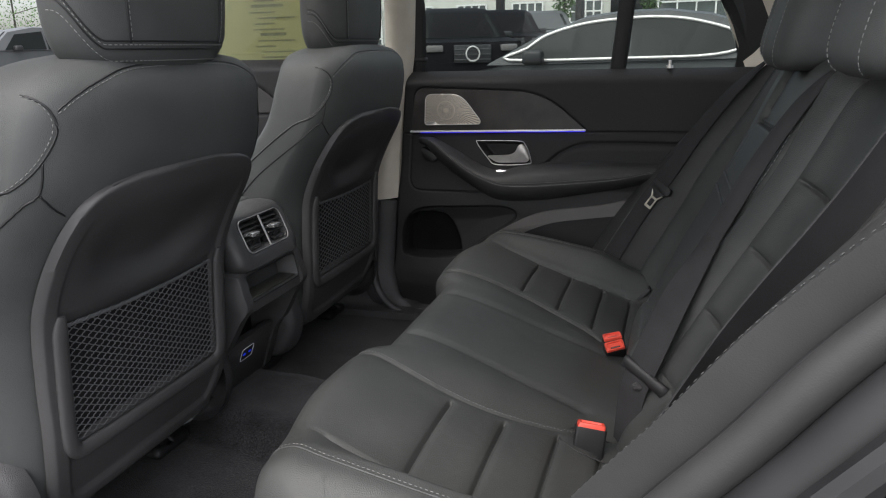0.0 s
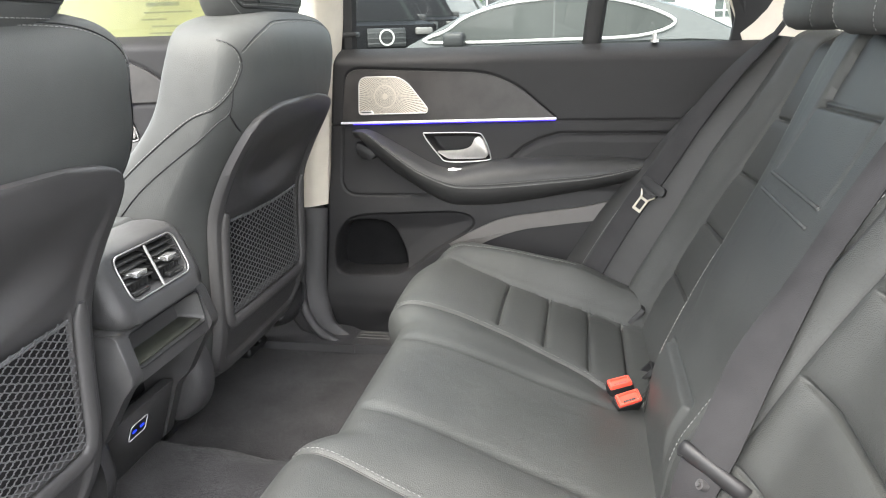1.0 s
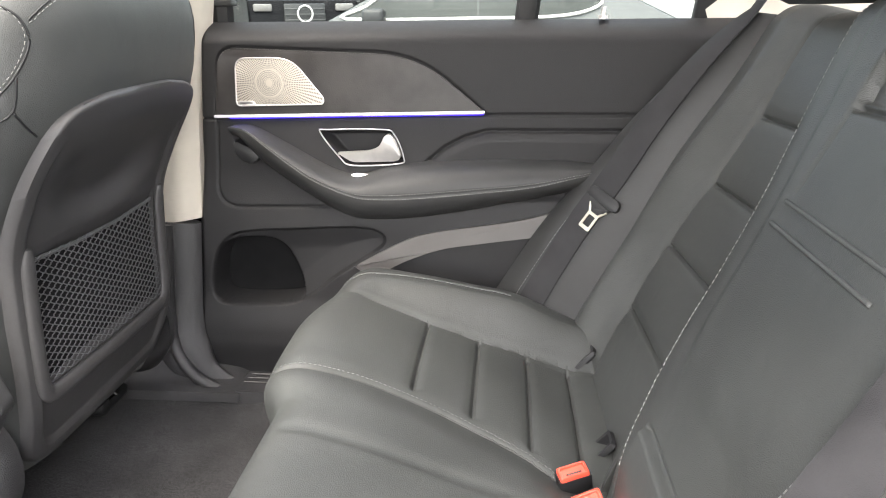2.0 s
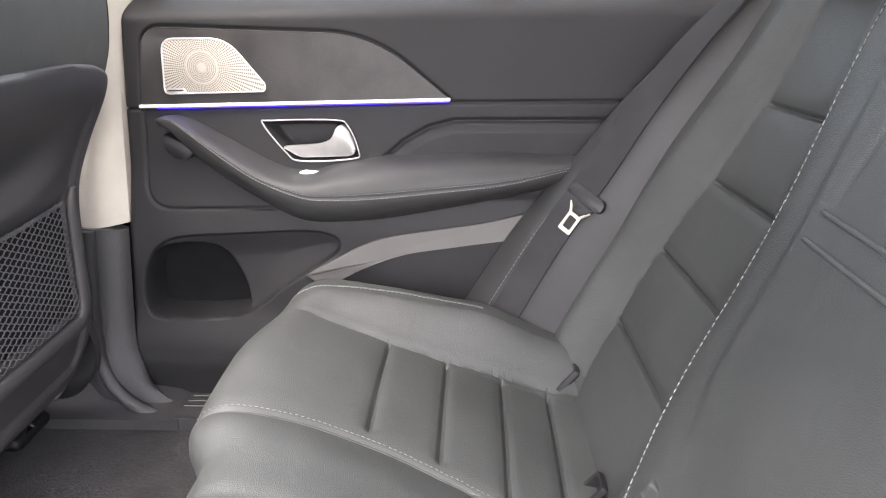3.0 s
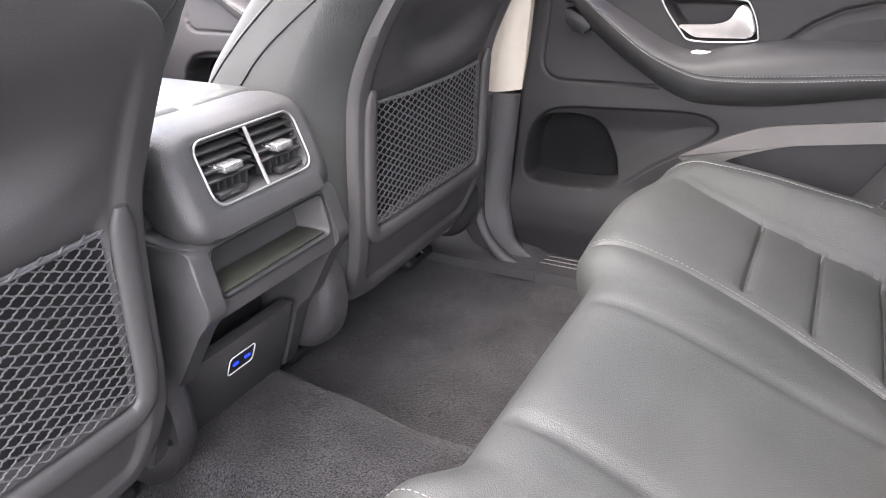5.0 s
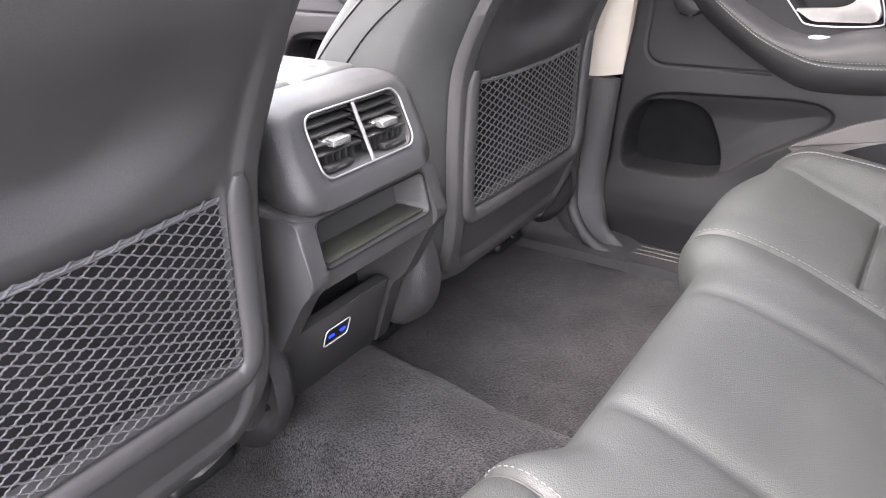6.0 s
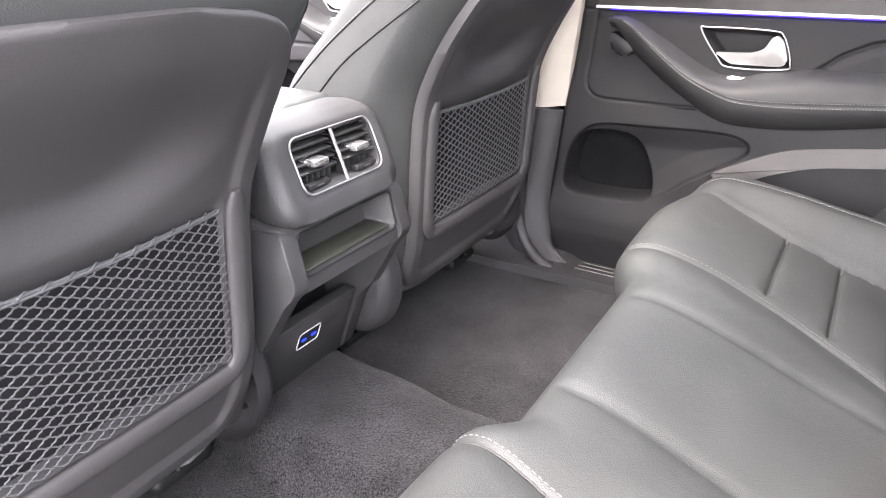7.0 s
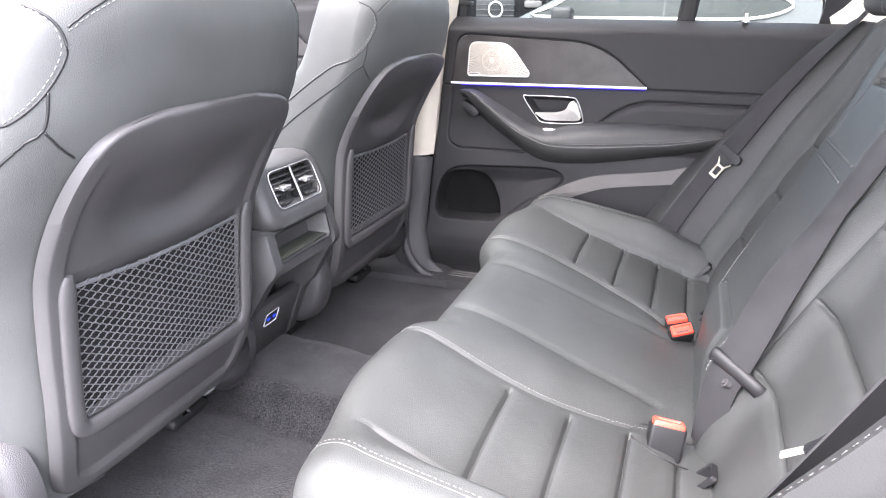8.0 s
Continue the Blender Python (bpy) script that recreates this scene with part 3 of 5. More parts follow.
    part("stitching", finish(bm, angle=0), THREAD, rest)
    part("seam", finish(seam, angle=0), DARK, rest)
    for sgn in (-1, 1):
        part("headrest_post", finish(tube(bmesh.new(), [(-0.16, sgn * 0.07, 1.26), (-0.155, sgn * 0.07, 1.36)], 0.006, 10)), CHROME, seat, "chrome post")
    # cushion, hinge covers, base
    bm = bmesh.new()
    box(bm, -0.80, -0.30, -0.25, 0.25, 0.66, 0.82, 0.06, 5)
    part("cushion", finish(bm, angle=60), LEATHER, seat)
    for sgn in (-1, 1):
        bm = bmesh.new()
        prof = [(0.0, 0.040), (0.058, 0.040), (0.071, 0.036), (0.079, 0.022), (0.081, 0.0)]
        rings = [[Vector((-0.335 + r * math.cos(a), sgn * (0.218 + h), 0.695 + 1.2 * r * math.sin(a))) for a in np.linspace(0, 2 * math.pi, 40)[:-1]] for r, h in prof[1:]]
        ring_loft(bm, rings, start=True, end=False)
        cover = part("hinge_cover", finish(bm, angle=60), PILLAR, seat, "round grained plastic hinge cover")
        part("screw", finish(tube(bmesh.new(), [(-0.322, sgn * 0.255, 0.632), (-0.322, sgn * 0.260, 0.632)], 0.005, 10)), DARK, cover)
    bm = bmesh.new()
    box(bm, -0.72, -0.42, -0.205, 0.205, 0.575, 0.70, 0.02, 3)
    part("base", finish(bm), DARK, seat)
    for sgn in (-1, 1):
        bm = bmesh.new()
        box(bm, -0.80, -0.42, sgn * 0.185 - 0.024, sgn * 0.185 + 0.024, FLOOR + 0.003, 0.577, 0.004)
        box(bm, -0.44, -0.362, sgn * 0.185 - 0.050, sgn * 0.185 + 0.050, FLOOR + 0.004, 0.570, 0.012, 3)
        box(bm, -0.42, -0.372, sgn * 0.185 - 0.030, sgn * 0.185 + 0.010, 0.565, 0.584, 0.005)
        tube(bm, [(-0.372, sgn * 0.185 - 0.02, 0.562), (-0.350, sgn * 0.185 - 0.02, 0.580), (-0.375, sgn * 0.185 - 0.02, 0.600)], 0.005, 6)
        part("rail", finish(bm), RUBBER, seat, "black seat rail end")
    return seat


near_seat = front_seat((0, -0.372, 0))
near_seat.matrix_basis = Matrix.Translation((-0.211, -0.371, 0.80)) @ Matrix.Rotation(radians(1.4), 4, "Y") @ Matrix.Translation((0.23, 0, -0.80))
far_seat = copy_thing(near_seat, pose(0.007, 0.396, 0.009))
for piece in far_seat.children:  # this headrest is set a little further forward
    if piece.name.startswith("headrest"):
        piece.location.x -= 0.03

# ---------------------------------------------------------------- centre console
console = thing("center_console", "dark plastic centre console with rear air vents", "console", (0.014, 0.0, 0))
bm = bmesh.new()
box(bm, -0.78, -0.30, -0.105, 0.105, 0.83, 0.965, 0.012)
box(bm, -0.78, -0.375, -0.100, 0.100, 0.58, 0.832, 0.006)
part("body", finish(bm), PLASTIC, console)
for sgn in (-1, 1):
    bm = bmesh.new()
    box(bm, -0.78, -0.322, min(sgn * 0.002, sgn * 0.108), max(sgn * 0.002, sgn * 0.108), 0.967, 1.012, 0.012, 4)
    part("armrest_lid", finish(bm, angle=60), LID, console, "leather covered lid half")


def face_x(z):
    return -0.224 + (0.945 - z) * 0.42


def face_ring(hw, z0, z1, r, dx, n=6):
    return [Vector((face_x(p[1]) + dx, p[0], p[1])) for p in rounded([(-hw, z0), (hw, z0), (hw, z1), (-hw, z1)], r, n)]


bm = bmesh.new()
ring_loft(bm, [face_ring(0.110, 0.898, 1.010, 0.030, -0.066), face_ring(0.114, 0.896, 1.012, 0.032, -0.04), face_ring(0.112, 0.899, 1.010, 0.032, -0.018),
               face_ring(0.104, 0.906, 1.005, 0.030, -0.004), face_ring(0.090, 0.924, 1.001, 0.024, 0.0), face_ring(0.075, 0.936, 0.996, 0.016, -0.002),
               face_ring(0.074, 0.937, 0.995, 0.016, -0.045)], start=True)
part("vent_housing", finish(bm, angle=60), PLASTIC, console)
bm = bmesh.new()
tube(bm, face_ring(0.0765, 0.9345, 0.9975, 0.017, 0.001, 10), 0.0013, 8, closed=True, up=(1, 0, 0))
part("vent_frame", finish(bm, angle=0), RIM, console, "satin silver rim")
bm = bmesh.new()
tube(bm, [(face_x(0.996) + 0.001, 0.0, 0.996), (face_x(0.936) + 0.001, 0.0, 0.936)], 0.0022, 8)
part("vent_bar", finish(bm), RIM, console, "satin silver centre bar")
for sgn in (-1, 1):
    for k in range(5):
        z = 0.9555 + 0.0093 * k
        bm = bmesh.new()
        box(bm, face_x(z) - 0.026, face_x(z) - 0.003, min(sgn * 0.004, sgn * 0.074), max(sgn * 0.004, sgn * 0.074), z - 0.0013, z + 0.0013, 0.0008, 2, turn=Matrix.Translation((face_x(z), 0, z)) @ Matrix.Rotation(radians(9), 4, "Y") @ Matrix.Translation((-face_x(z), 0, -z)))
        part("slat", finish(bm), SLAT, console)
    for k in range(6):
        bm = bmesh.new()
        y = sgn * (0.014 + 0.0105 * k)
        box(bm, face_x(0.948) - 0.022, face_x(0.948) - 0.010, y - 0.0014, y + 0.0014, 0.9385, 0.9545)
        part("vane", finish(bm), SLAT, console)
    bm = bmesh.new()
    y = sgn * 0.040
    box(bm, face_x(0.966) - 0.010, face_x(0.966) + 0.008, y - 0.0135, y + 0.0135, 0.9625, 0.9705, 0.002, 2)
    box(bm, face_x(0.966) - 0.022, face_x(0.966) - 0.006, y - 0.016, y + 0.016, 0.9640, 0.9690, 0.002, 2)
    part("vent_knob", finish(bm), CHROME, console, "bright silver slider")
    bm = bmesh.new()
    y = sgn * 0.046
    box(bm, face_x(0.942) - 0.012, face_x(0.942) - 0.001, y - 0.020, y + 0.020, 0.9382, 0.9450, 0.002)
    wheel = part("vent_wheel", finish(bm), SLAT, console)
    bm = bmesh.new()
    box(bm, face_x(0.942) - 0.002, face_x(0.942) - 0.0004, y - 0.006, y + 0.006, 0.9408, 0.9424)
    part("wheel_mark", finish(bm), LIGHT_TRIM, wheel, "pale printed mark")

# shelf below the vents
bm = bmesh.new()
tx = lambda z: -0.226 + (0.895 - z) * 0.20


def tray_ring(hw, z0, z1, r, dx):
    return [Vector((tx(p[1]) + dx, p[0], p[1])) for p in rounded([(-hw, z0), (hw, z0), (hw, z1), (-hw, z1)], r, 5)]


ring_loft(bm, [tray_ring(0.116, 0.815, 0.905, 0.012, -0.11), tray_ring(0.118, 0.815, 0.905, 0.014, -0.02), tray_ring(0.112, 0.821, 0.902, 0.012, -0.004),
               tray_ring(0.100, 0.834, 0.897, 0.012, 0.0), tray_ring(0.093, 0.842, 0.893, 0.010, 0.0), tray_ring(0.091, 0.843, 0.892, 0.010, -0.006), tray_ring(0.086, 0.846, 0.890, 0.008, -0.044)], start=True)
part("shelf", finish(bm, angle=50), PLASTIC, console)
bm = bmesh.new()
tube(bm, tray_ring(0.094, 0.841, 0.8935, 0.011, 0.001), 0.0014, 6, closed=True, up=(1, 0, 0))
part("shelf_rim", finish(bm, angle=0), DARK, console)
bm = bmesh.new()
box(bm, -0.258, -0.219, -0.086, 0.086, 0.8445, 0.8475, 0.001)
part("shelf_liner", finish(bm), OLIVE, console, "olive-black rubber liner")
# legs and lower panel
for sgn in (-1, 1):
    side = [(-0.36, 0.90), (-0.225, 0.90), (-0.205, 0.832), (-0.222, 0.815), (-0.268, 0.735), (-0.292, 0.715), (-0.335, 0.60), (-0.42, 0.60)]
    bm = bmesh.new()
    plate(bm, rounded(side, 0.012, 3), lambda a, b, d, sgn=sgn: Vector((a, sgn * (0.119 + 0.016 * (0.9 - b) / 0.3 - d), b)), 0.024, 0.003)
    part("side_leg", finish(bm, angle=40), PLASTIC, console)
bm = bmesh.new()
plate(bm, rounded([(-0.104, 0.602), (0.104, 0.602), (0.098, 0.728), (-0.098, 0.728)], 0.006, 3), lambda a, b, d: Vector((-0.288 - (0.735 - b) * 0.36 - d, a, b)), 0.02, 0.003)
panel = part("usb_panel", finish(bm), PLASTIC, console)
# dark sheet put in for the shade inside the console's recess
bm = bmesh.new()
box(bm, -0.372, -0.352, -0.1, 0.1, 0.70, 0.82)
part("recess_shade", finish(bm), DARK, console)


def usb_pt(a, b, d):
    return Vector((-0.288 - (0.735 - b) * 0.36 + d, a, b))


bm = bmesh.new()
ring = rounded([(-0.023, 0.674), (0.023, 0.674), (0.023, 0.702), (-0.023, 0.702)], 0.006, 5)
plate(bm, ring, lambda a, b, d: usb_pt(a, b, 0.002 - d), 0.004, 0.0)
part("usb_socket", finish(bm), DARK, panel)
bm = bmesh.new()
tube(bm, [usb_pt(a, b, 0.0025) for a, b in [(p[0], p[1]) for p in ring]], 0.0010, 6, closed=True, up=(1, 0, 0))
part("socket_rim", finish(bm, angle=0), STRIP, panel, "satin silver rim")
for sgn in (-1, 1):
    bm = bmesh.new()
    plate(bm, rounded([(sgn * 0.0105 - 0.005, 0.6853), (sgn * 0.0105 + 0.005, 0.6853), (sgn * 0.0105 + 0.005, 0.6900), (sgn * 0.0105 - 0.005, 0.6900)], 0.002, 3), lambda a, b, d: usb_pt(a, b, 0.0036 - d), 0.002)
    part("usb_port", finish(bm), USB_BLUE, panel, "blue lit port")

# ---------------------------------------------------------------- rear bench
bench = thing("rear_seat", "black leather rear bench with quilted outer places and grey stitching", "car seat")
CUSH = smooth_line([(0.15, 0, 0.56), (0.115, 0, 0.64), (0.088, 0, 0.72), (0.072, 0, 0.785), (0.082, 0, 0.822), (0.118, 0, 0.834), (0.18, 0, 0.816), (0.25, 0, 0.787), (0.33, 0, 0.755), (0.41, 0, 0.727), (0.48, 0, 0.702), (0.56, 0, 0.688)], 12)
seam_y = curve_at([(0.05, 0.232), (0.10, 0.236), (0.20, 0.252), (0.28, 0.252), (0.34, 0.240), (0.41, 0.217), (0.46, 0.19), (0.55, 0.17)])
bolster_h = curve_at([(0.06, 0.0), (0.10, 0.006), (0.16, 0.020), (0.25, 0.045), (0.33, 0.062), (0.40, 0.072), (0.47, 0.066), (0.56, 0.05)])


def cushion_pt(y, v):
    """The bench's surface at y across the car and v along the profile, from below the front edge to the back."""
    f = v * (len(CUSH) - 1)
    i = min(int(f), len(CUSH) - 2)
    p = CUSH[i].lerp(CUSH[i + 1], f - i)
    x, z, a = p.x, p.z, abs(y)
    front = 1 - float(step(x, 0.10, 0.30))
    s = seam_y(x)
    mid = 1 - float(step(a, s - 0.07, s - 0.005))
    x += 0.032 * mid * front
    z += 0.012 * mid * (1 - front) - 0.010 * mid * front
    z -= 0.004 * bump_at(a, s, 0.004) + 0.004 * bump_at(a, s, 0.016)
    z -= (0.006 * bump_at(y, -0.112 - 0.08 * (x - 0.15), 0.007) + 0.004 * bump_at(y, -0.112 - 0.08 * (x - 0.15), 0.03)) * float(step(x, 0.11, 0.15)) * (1 - float(step(x, 0.44, 0.47)))
    z -= 0.0045 * bump_at(y, 0.108, 0.010) * float(step(x, 0.11, 0.15)) * (1 - float(step(x, 0.44, 0.47)))
    up = float(step(z, 0.76, 0.83)) if p.x < 0.12 else 1.0
    if a > s:
        for c in (0.260, 0.342, 0.421, 0.488):
            run = float(step(a, s + 0.015, s + 0.03)) * (1 - float(step(a, 0.485, 0.50)))
            z -= up * (0.0065 * bump_at(x, c, 0.0026) + 0.004 * bump_at(x, c, 0.010)) * run
        z -= up * 0.006 * bump_at(a, 0.497 + 0.02 * (x - 0.3), 0.0035) * float(step(x, 0.10, 0.16))
        z += 0.006 * math.sin(math.pi * min(1, max(0, (a - s) / (0.49 - s)))) * up
        z += bolster_h(x) * float(step(a, 0.488, 0.55)) * up
        z -= 14 * max(0, a - 0.575) ** 2 * up
        if x < 0.2:
            x += 6 * max(0, a - 0.56) ** 2 + 0.030 * float(step(a, 0.36, 0.58)) * (1 - float(step(x, 0.10, 0.2)))
    return Vector((x, y, z))


def edge_y(k, v):
    f = v * (len(CUSH) - 1)
    return seam_y(CUSH[int(f)].x) * k


def cushion_v(x):
    """Where along the profile the top surface reaches x."""
    ks = [k for k in range(len(CUSH)) if k / len(CUSH) > 0.35]
    return min(ks, key=lambda k: abs(CUSH[k].x - x)) / (len(CUSH) - 1)


CUSH_V = crowded(110, [cushion_v(k) for k in (0.260, 0.342, 0.421, 0.488)], 0.016, 26)
for nm, lo, hi, n in (("side_cushion", lambda v: -0.632, lambda v: edge_y(-1, v), 110), ("center_cushion", lambda v: edge_y(-1, v), lambda v: edge_y(1, v), 70), ("side_cushion", lambda v: edge_y(1, v), lambda v: 0.632, 110)):
    bm = bmesh.new()
    sheet(bm, lambda u, v: cushion_pt(lo(v) + (hi(v) - lo(v)) * u, v), crowded(n, [0.0, 1.0, 0.34 if lo(0.5) > 0 else 0.66], 0.03, 14), CUSH_V, lambda p, u, v: Vector((max(p.x, 0.16) + 0.02, p.y, min(p.z - 0.09, 0.66))))
    part(nm, finish(bm, angle=60), LEATHER, bench)
bm, seam = bmesh.new(), bmesh.new()
for sgn in (-1, 1):
    vs = np.linspace(0.24, 0.88, 150)
    line = [cushion_pt(edge_y(sgn, v), v) for v in vs]
    tube(seam, line, 0.0013, 6)
    stitches(bm, [cushion_pt(edge_y(sgn, v) + (0.006 if sgn < 0 else 0.007), v) + Vector((0, 0, 0.0010)) for v in vs], 0.0048, 0.003, 0.00048)
    vs = np.linspace(0.33, 0.80, 140)
    line = [cushion_pt(sgn * (0.548 + 0.02 * float(step(v, 0.33, 0.7))), v) for v in vs]
    tube(seam, line, 0.0012, 6)
    stitches(bm, [p + Vector((0, -sgn * 0.005, 0.0010)) for p in line], 0.0045, 0.0035, 0.00055)
loop = [(0.500, -0.036), (0.47, -0.040), (0.440, -0.034), (0.424, -0.012), (0.430, 0.018), (0.455, 0.034), (0.500, 0.038)]
part("pocket_seam", finish(tube(bmesh.new(), smooth_line([cushion_pt(-0.222 - dy, cushion_v(x)) for x, dy in loop], 8), 0.0014, 6), angle=0), DARK, bench)
part("cushion_stitching", finish(bm, angle=0), THREAD, bench, "grey thread seams")
part("cushion_seam", finish(seam, angle=0), LEATHER_LIT, bench)

# backrest
BACK = smooth_line([(0.520, 0, 0.66), (0.545, 0, 0.735), (0.587, 0, 0.82), (0.664, 0, 0.97), (0.740, 0, 1.12), (0.783, 0, 1.215), (0.803, 0, 1.248), (0.838, 0, 1.262), (0.90, 0, 1.25)], 14)
NRM = Vector((-0.89, 0, 0.456))
# seams across the outer backrests: height at the outer end, slope inwards
LINES = ((0.812, 0.03), (0.918, 0.036), (1.020, 0.032), (1.122, 0.024))
quilt_end = curve_at([(0.70, 0.50), (0.80, 0.515), (0.92, 0.523), (1.03, 0.503), (1.13, 0.491), (1.25, 0.485)])
inner_edge = curve_at([(0.66, 0.190), (0.78, 0.190), (0.84, 0.212), (0.90, 0.228), (0.97, 0.238), (1.05, 0.258), (1.138, 0.290), (1.25, 0.312)])
near_edge = curve_at([(0.66, -0.20), (0.90, -0.19), (1.0, -0.20), (1.12, -0.225), (1.25, -0.24)])


def back_at(v):
    f = v * (len(BACK) - 1)
    i = min(int(f), len(BACK) - 2)
    return BACK[i].lerp(BACK[i + 1], f - i)


def outer_back(y, v, inner):
    p = back_at(v)
    a, z = abs(y), p.z
    end = quilt_end(z)
    o = 0.0
    o += 0.022 * bump_at(a, inner + 0.004, 0.03)
    o += 0.045 * float(step(a, end - 0.002, end + 0.06)) * (1 - 0.5 * float(step(z, 1.0, 1.25)))
    o -= 0.006 * bump_at(a, end, 0.005)
    run = float(step(a, inner + 0.002, inner + 0.014)) * (1 - float(step(a, end - 0.010, end)))
    for z0, lean in LINES:
        c = z0 + lean * (0.5 - a)
        o -= (0.007 * bump_at(z, c, 0.0026) + 0.005 * bump_at(z, c, 0.011)) * run
    return Vector((p.x, y, p.z)) + NRM * o


far_line = curve_at([(0.70, 0.118), (0.76, 0.130), (0.80, 0.150), (0.845, 0.173), (0.894, 0.190), (0.94, 0.203), (0.988, 0.212), (1.04, 0.226), (1.086, 0.242), (1.184, 0.268), (1.25, 0.278)])
near_line = curve_at([(0.70, -0.110), (0.75, -0.112), (0.90, -0.128), (1.0, -0.150), (1.12, -0.178), (1.22, -0.180)])


soft_far = curve_at([(0.70, 0.09), (0.86, 0.106), (0.92, 0.130), (1.04, 0.153), (1.11, 0.172), (1.25, 0.20)])


def mid_back(c, v):
    """The middle backrest, c from its near edge to its far one."""
    p = back_at(v)
    z = p.z
    lo, hi = near_edge(z), inner_edge(z)
    y = lo + (hi - lo) * c
    o = 0.052 * math.sqrt(max(0, 1 - abs(2 * c - 1) ** 6)) * (0.55 + 0.45 * float(step(z, 0.68, 0.80)))
    o += 0.006 * (1 - float(step(y, soft_far(z) - 0.012, soft_far(z) + 0.012))) * float(step(z, 0.86, 0.92))
    lid = float(step(y, -0.088, -0.080)) * (1 - float(step(y, 0.122, 0.130)))
    o -= 0.005 * (bump_at(y, far_line(z) + 0.006, 0.004) + bump_at(y, near_line(z) - 0.006, 0.004))
    tilt = (y - 0.02) * 0.02
    o -= 0.012 * bump_at(z + tilt, 1.156, 0.0035) * lid
    across = float(step(y, -0.095, -0.082)) * (1 - float(step(y, 0.105, 0.116)))
    o += (0.007 * (1 - float(step(z, 0.809, 0.816))) * float(step(z, 0.72, 0.78)) - 0.007 * bump_at(z, 0.816, 0.004)) * across
    o -= 0.012 * float(step(z, 1.154, 1.164)) * lid
    o -= 0.003 * (bump_at(y, -0.084, 0.004) + bump_at(y, 0.126, 0.004)) * float(step(z, 1.06, 1.08))
    return Vector((p.x, y, p.z)) + NRM * o


def mid_at(y, v):
    z = back_at(v).z
    return mid_back((y - near_edge(z)) / (inner_edge(z) - near_edge(z)), v)


def back_v(z):
    return min(range(len(BACK) - 20), key=lambda k: abs(BACK[k].z - z)) / (len(BACK) - 1)


BACK_V = crowded(120, [back_v(z + k * lean) for z, lean in LINES for k in (0, 0.12, 0.24)], 0.016, 20)
MID_V = crowded(150, [back_v(1.156), back_v(0.816)], 0.03, 40)
behind = lambda p, u, v: Vector((p.x + 0.10, p.y, p.z - 0.05 if p.z > 1.2 else p.z))
bm = bmesh.new()
sheet(bm, lambda u, v: outer_back(inner_edge(back_at(v).z) + (0.585 - inner_edge(back_at(v).z)) * u, v, inner_edge(back_at(v).z)), crowded(90, [0.13, 0.75], 0.03, 14), BACK_V, behind)
part("side_backrest", finish(bm, angle=60), LEATHER, bench)
bm = bmesh.new()
sheet(bm, lambda u, v: outer_back(-0.585 + (0.585 + near_edge(back_at(v).z)) * u, v, -near_edge(back_at(v).z)), crowded(90, [0.21, 0.89], 0.03, 14), BACK_V, behind)
part("side_backrest", finish(bm, angle=60), LEATHER, bench)
bm = bmesh.new()
sheet(bm, mid_back, 150, MID_V, behind)
part("center_backrest", finish(bm, angle=60), LEATHER, bench)
for z in (1.062, 1.039):
    bm = bmesh.new()
    ys = np.linspace(0.130, -0.080, 40)
    tube(bm, [mid_at(y, back_v(z)) + Vector((0, 0, 0.01 * (y - 0.03))) + NRM * 0.0005 for y in ys], 0.0026, 8)
    part("band", finish(bm, angle=0), LEATHER_LIT, bench)
bm = bmesh.new()
for side in (far_line, near_line):
    stitches(bm, [mid_at(side(back_at(v).z), v) + NRM * 0.0012 for v in np.linspace(0.16, 0.80, 120)], 0.0060, 0.0028, 0.0009)
# gussets between the backrest and the doors
gus_f = smooth_line([(0.372, 0.676, 0.768), (0.454, 0.674, 0.90), (0.534, 0.672, 1.0), (0.606, 0.670, 1.094), (0.70, 0.668, 1.19), (0.78, 0.662, 1.25)], 10)
gus_b = smooth_line([(0.535, 0.570, 0.725), (0.605, 0.570, 0.87), (0.655, 0.572, 0.97), (0.703, 0.575, 1.065), (0.757, 0.578, 1.165), (0.80, 0.58, 1.245)], 10)


def gusset(u, v, sgn=1):
    f = v * (len(gus_f) - 1)
    i = min(int(f), len(gus_f) - 2)
    a, b = gus_f[i].lerp(gus_f[i + 1], f - i), gus_b[i].lerp(gus_b[i + 1], f - i)
    p = a.lerp(b, u)
    o = (0.030 if sgn > 0 else 0.012) * math.sin(math.pi * min(1, u * 0.95 + 0.05)) ** 0.8
    o -= 0.004 * bump_at(u, 0.32, 0.03)
    p = p + NRM * o + Vector((0, -0.018 * math.sin(math.pi * u), 0))
    return Vector((p.x if sgn > 0 else p.x + 0.035 * (1 - u), sgn * p.y, p.z))


for sgn in (-1, 1):
    g = bmesh.new()
    sheet(g, lambda u, v: gusset(u, v, sgn), 40, 80, lambda p, u, v: Vector((p.x + 0.16, p.y, p.z - 0.02)))
    # bolster's shade is put in by this darker leather tone
    part("side_bolster", finish(g, angle=60), ARM_SHADE_LEATHER, bench, "smooth leather bolster beside the door")
    if sgn > 0:
        stitches(bm, [gusset(0.29, v, sgn) + NRM * 0.001 for v in np.linspace(0.02, 0.97, 120)], 0.006, 0.003, 0.0007)
    else:
        g = bmesh.new()
        stitches(g, [gusset(0.045, v, sgn) + NRM * 0.0006 for v in np.linspace(0.02, 0.97, 120)], 0.006, 0.0045, 0.0009)
        part("bolster_stitching", finish(g, angle=0), LEATHER_LIT, bench, "grey thread seam")
roll = [Vector((p.x + 0.100, -0.690, p.z - 0.005)) for p in gus_f]
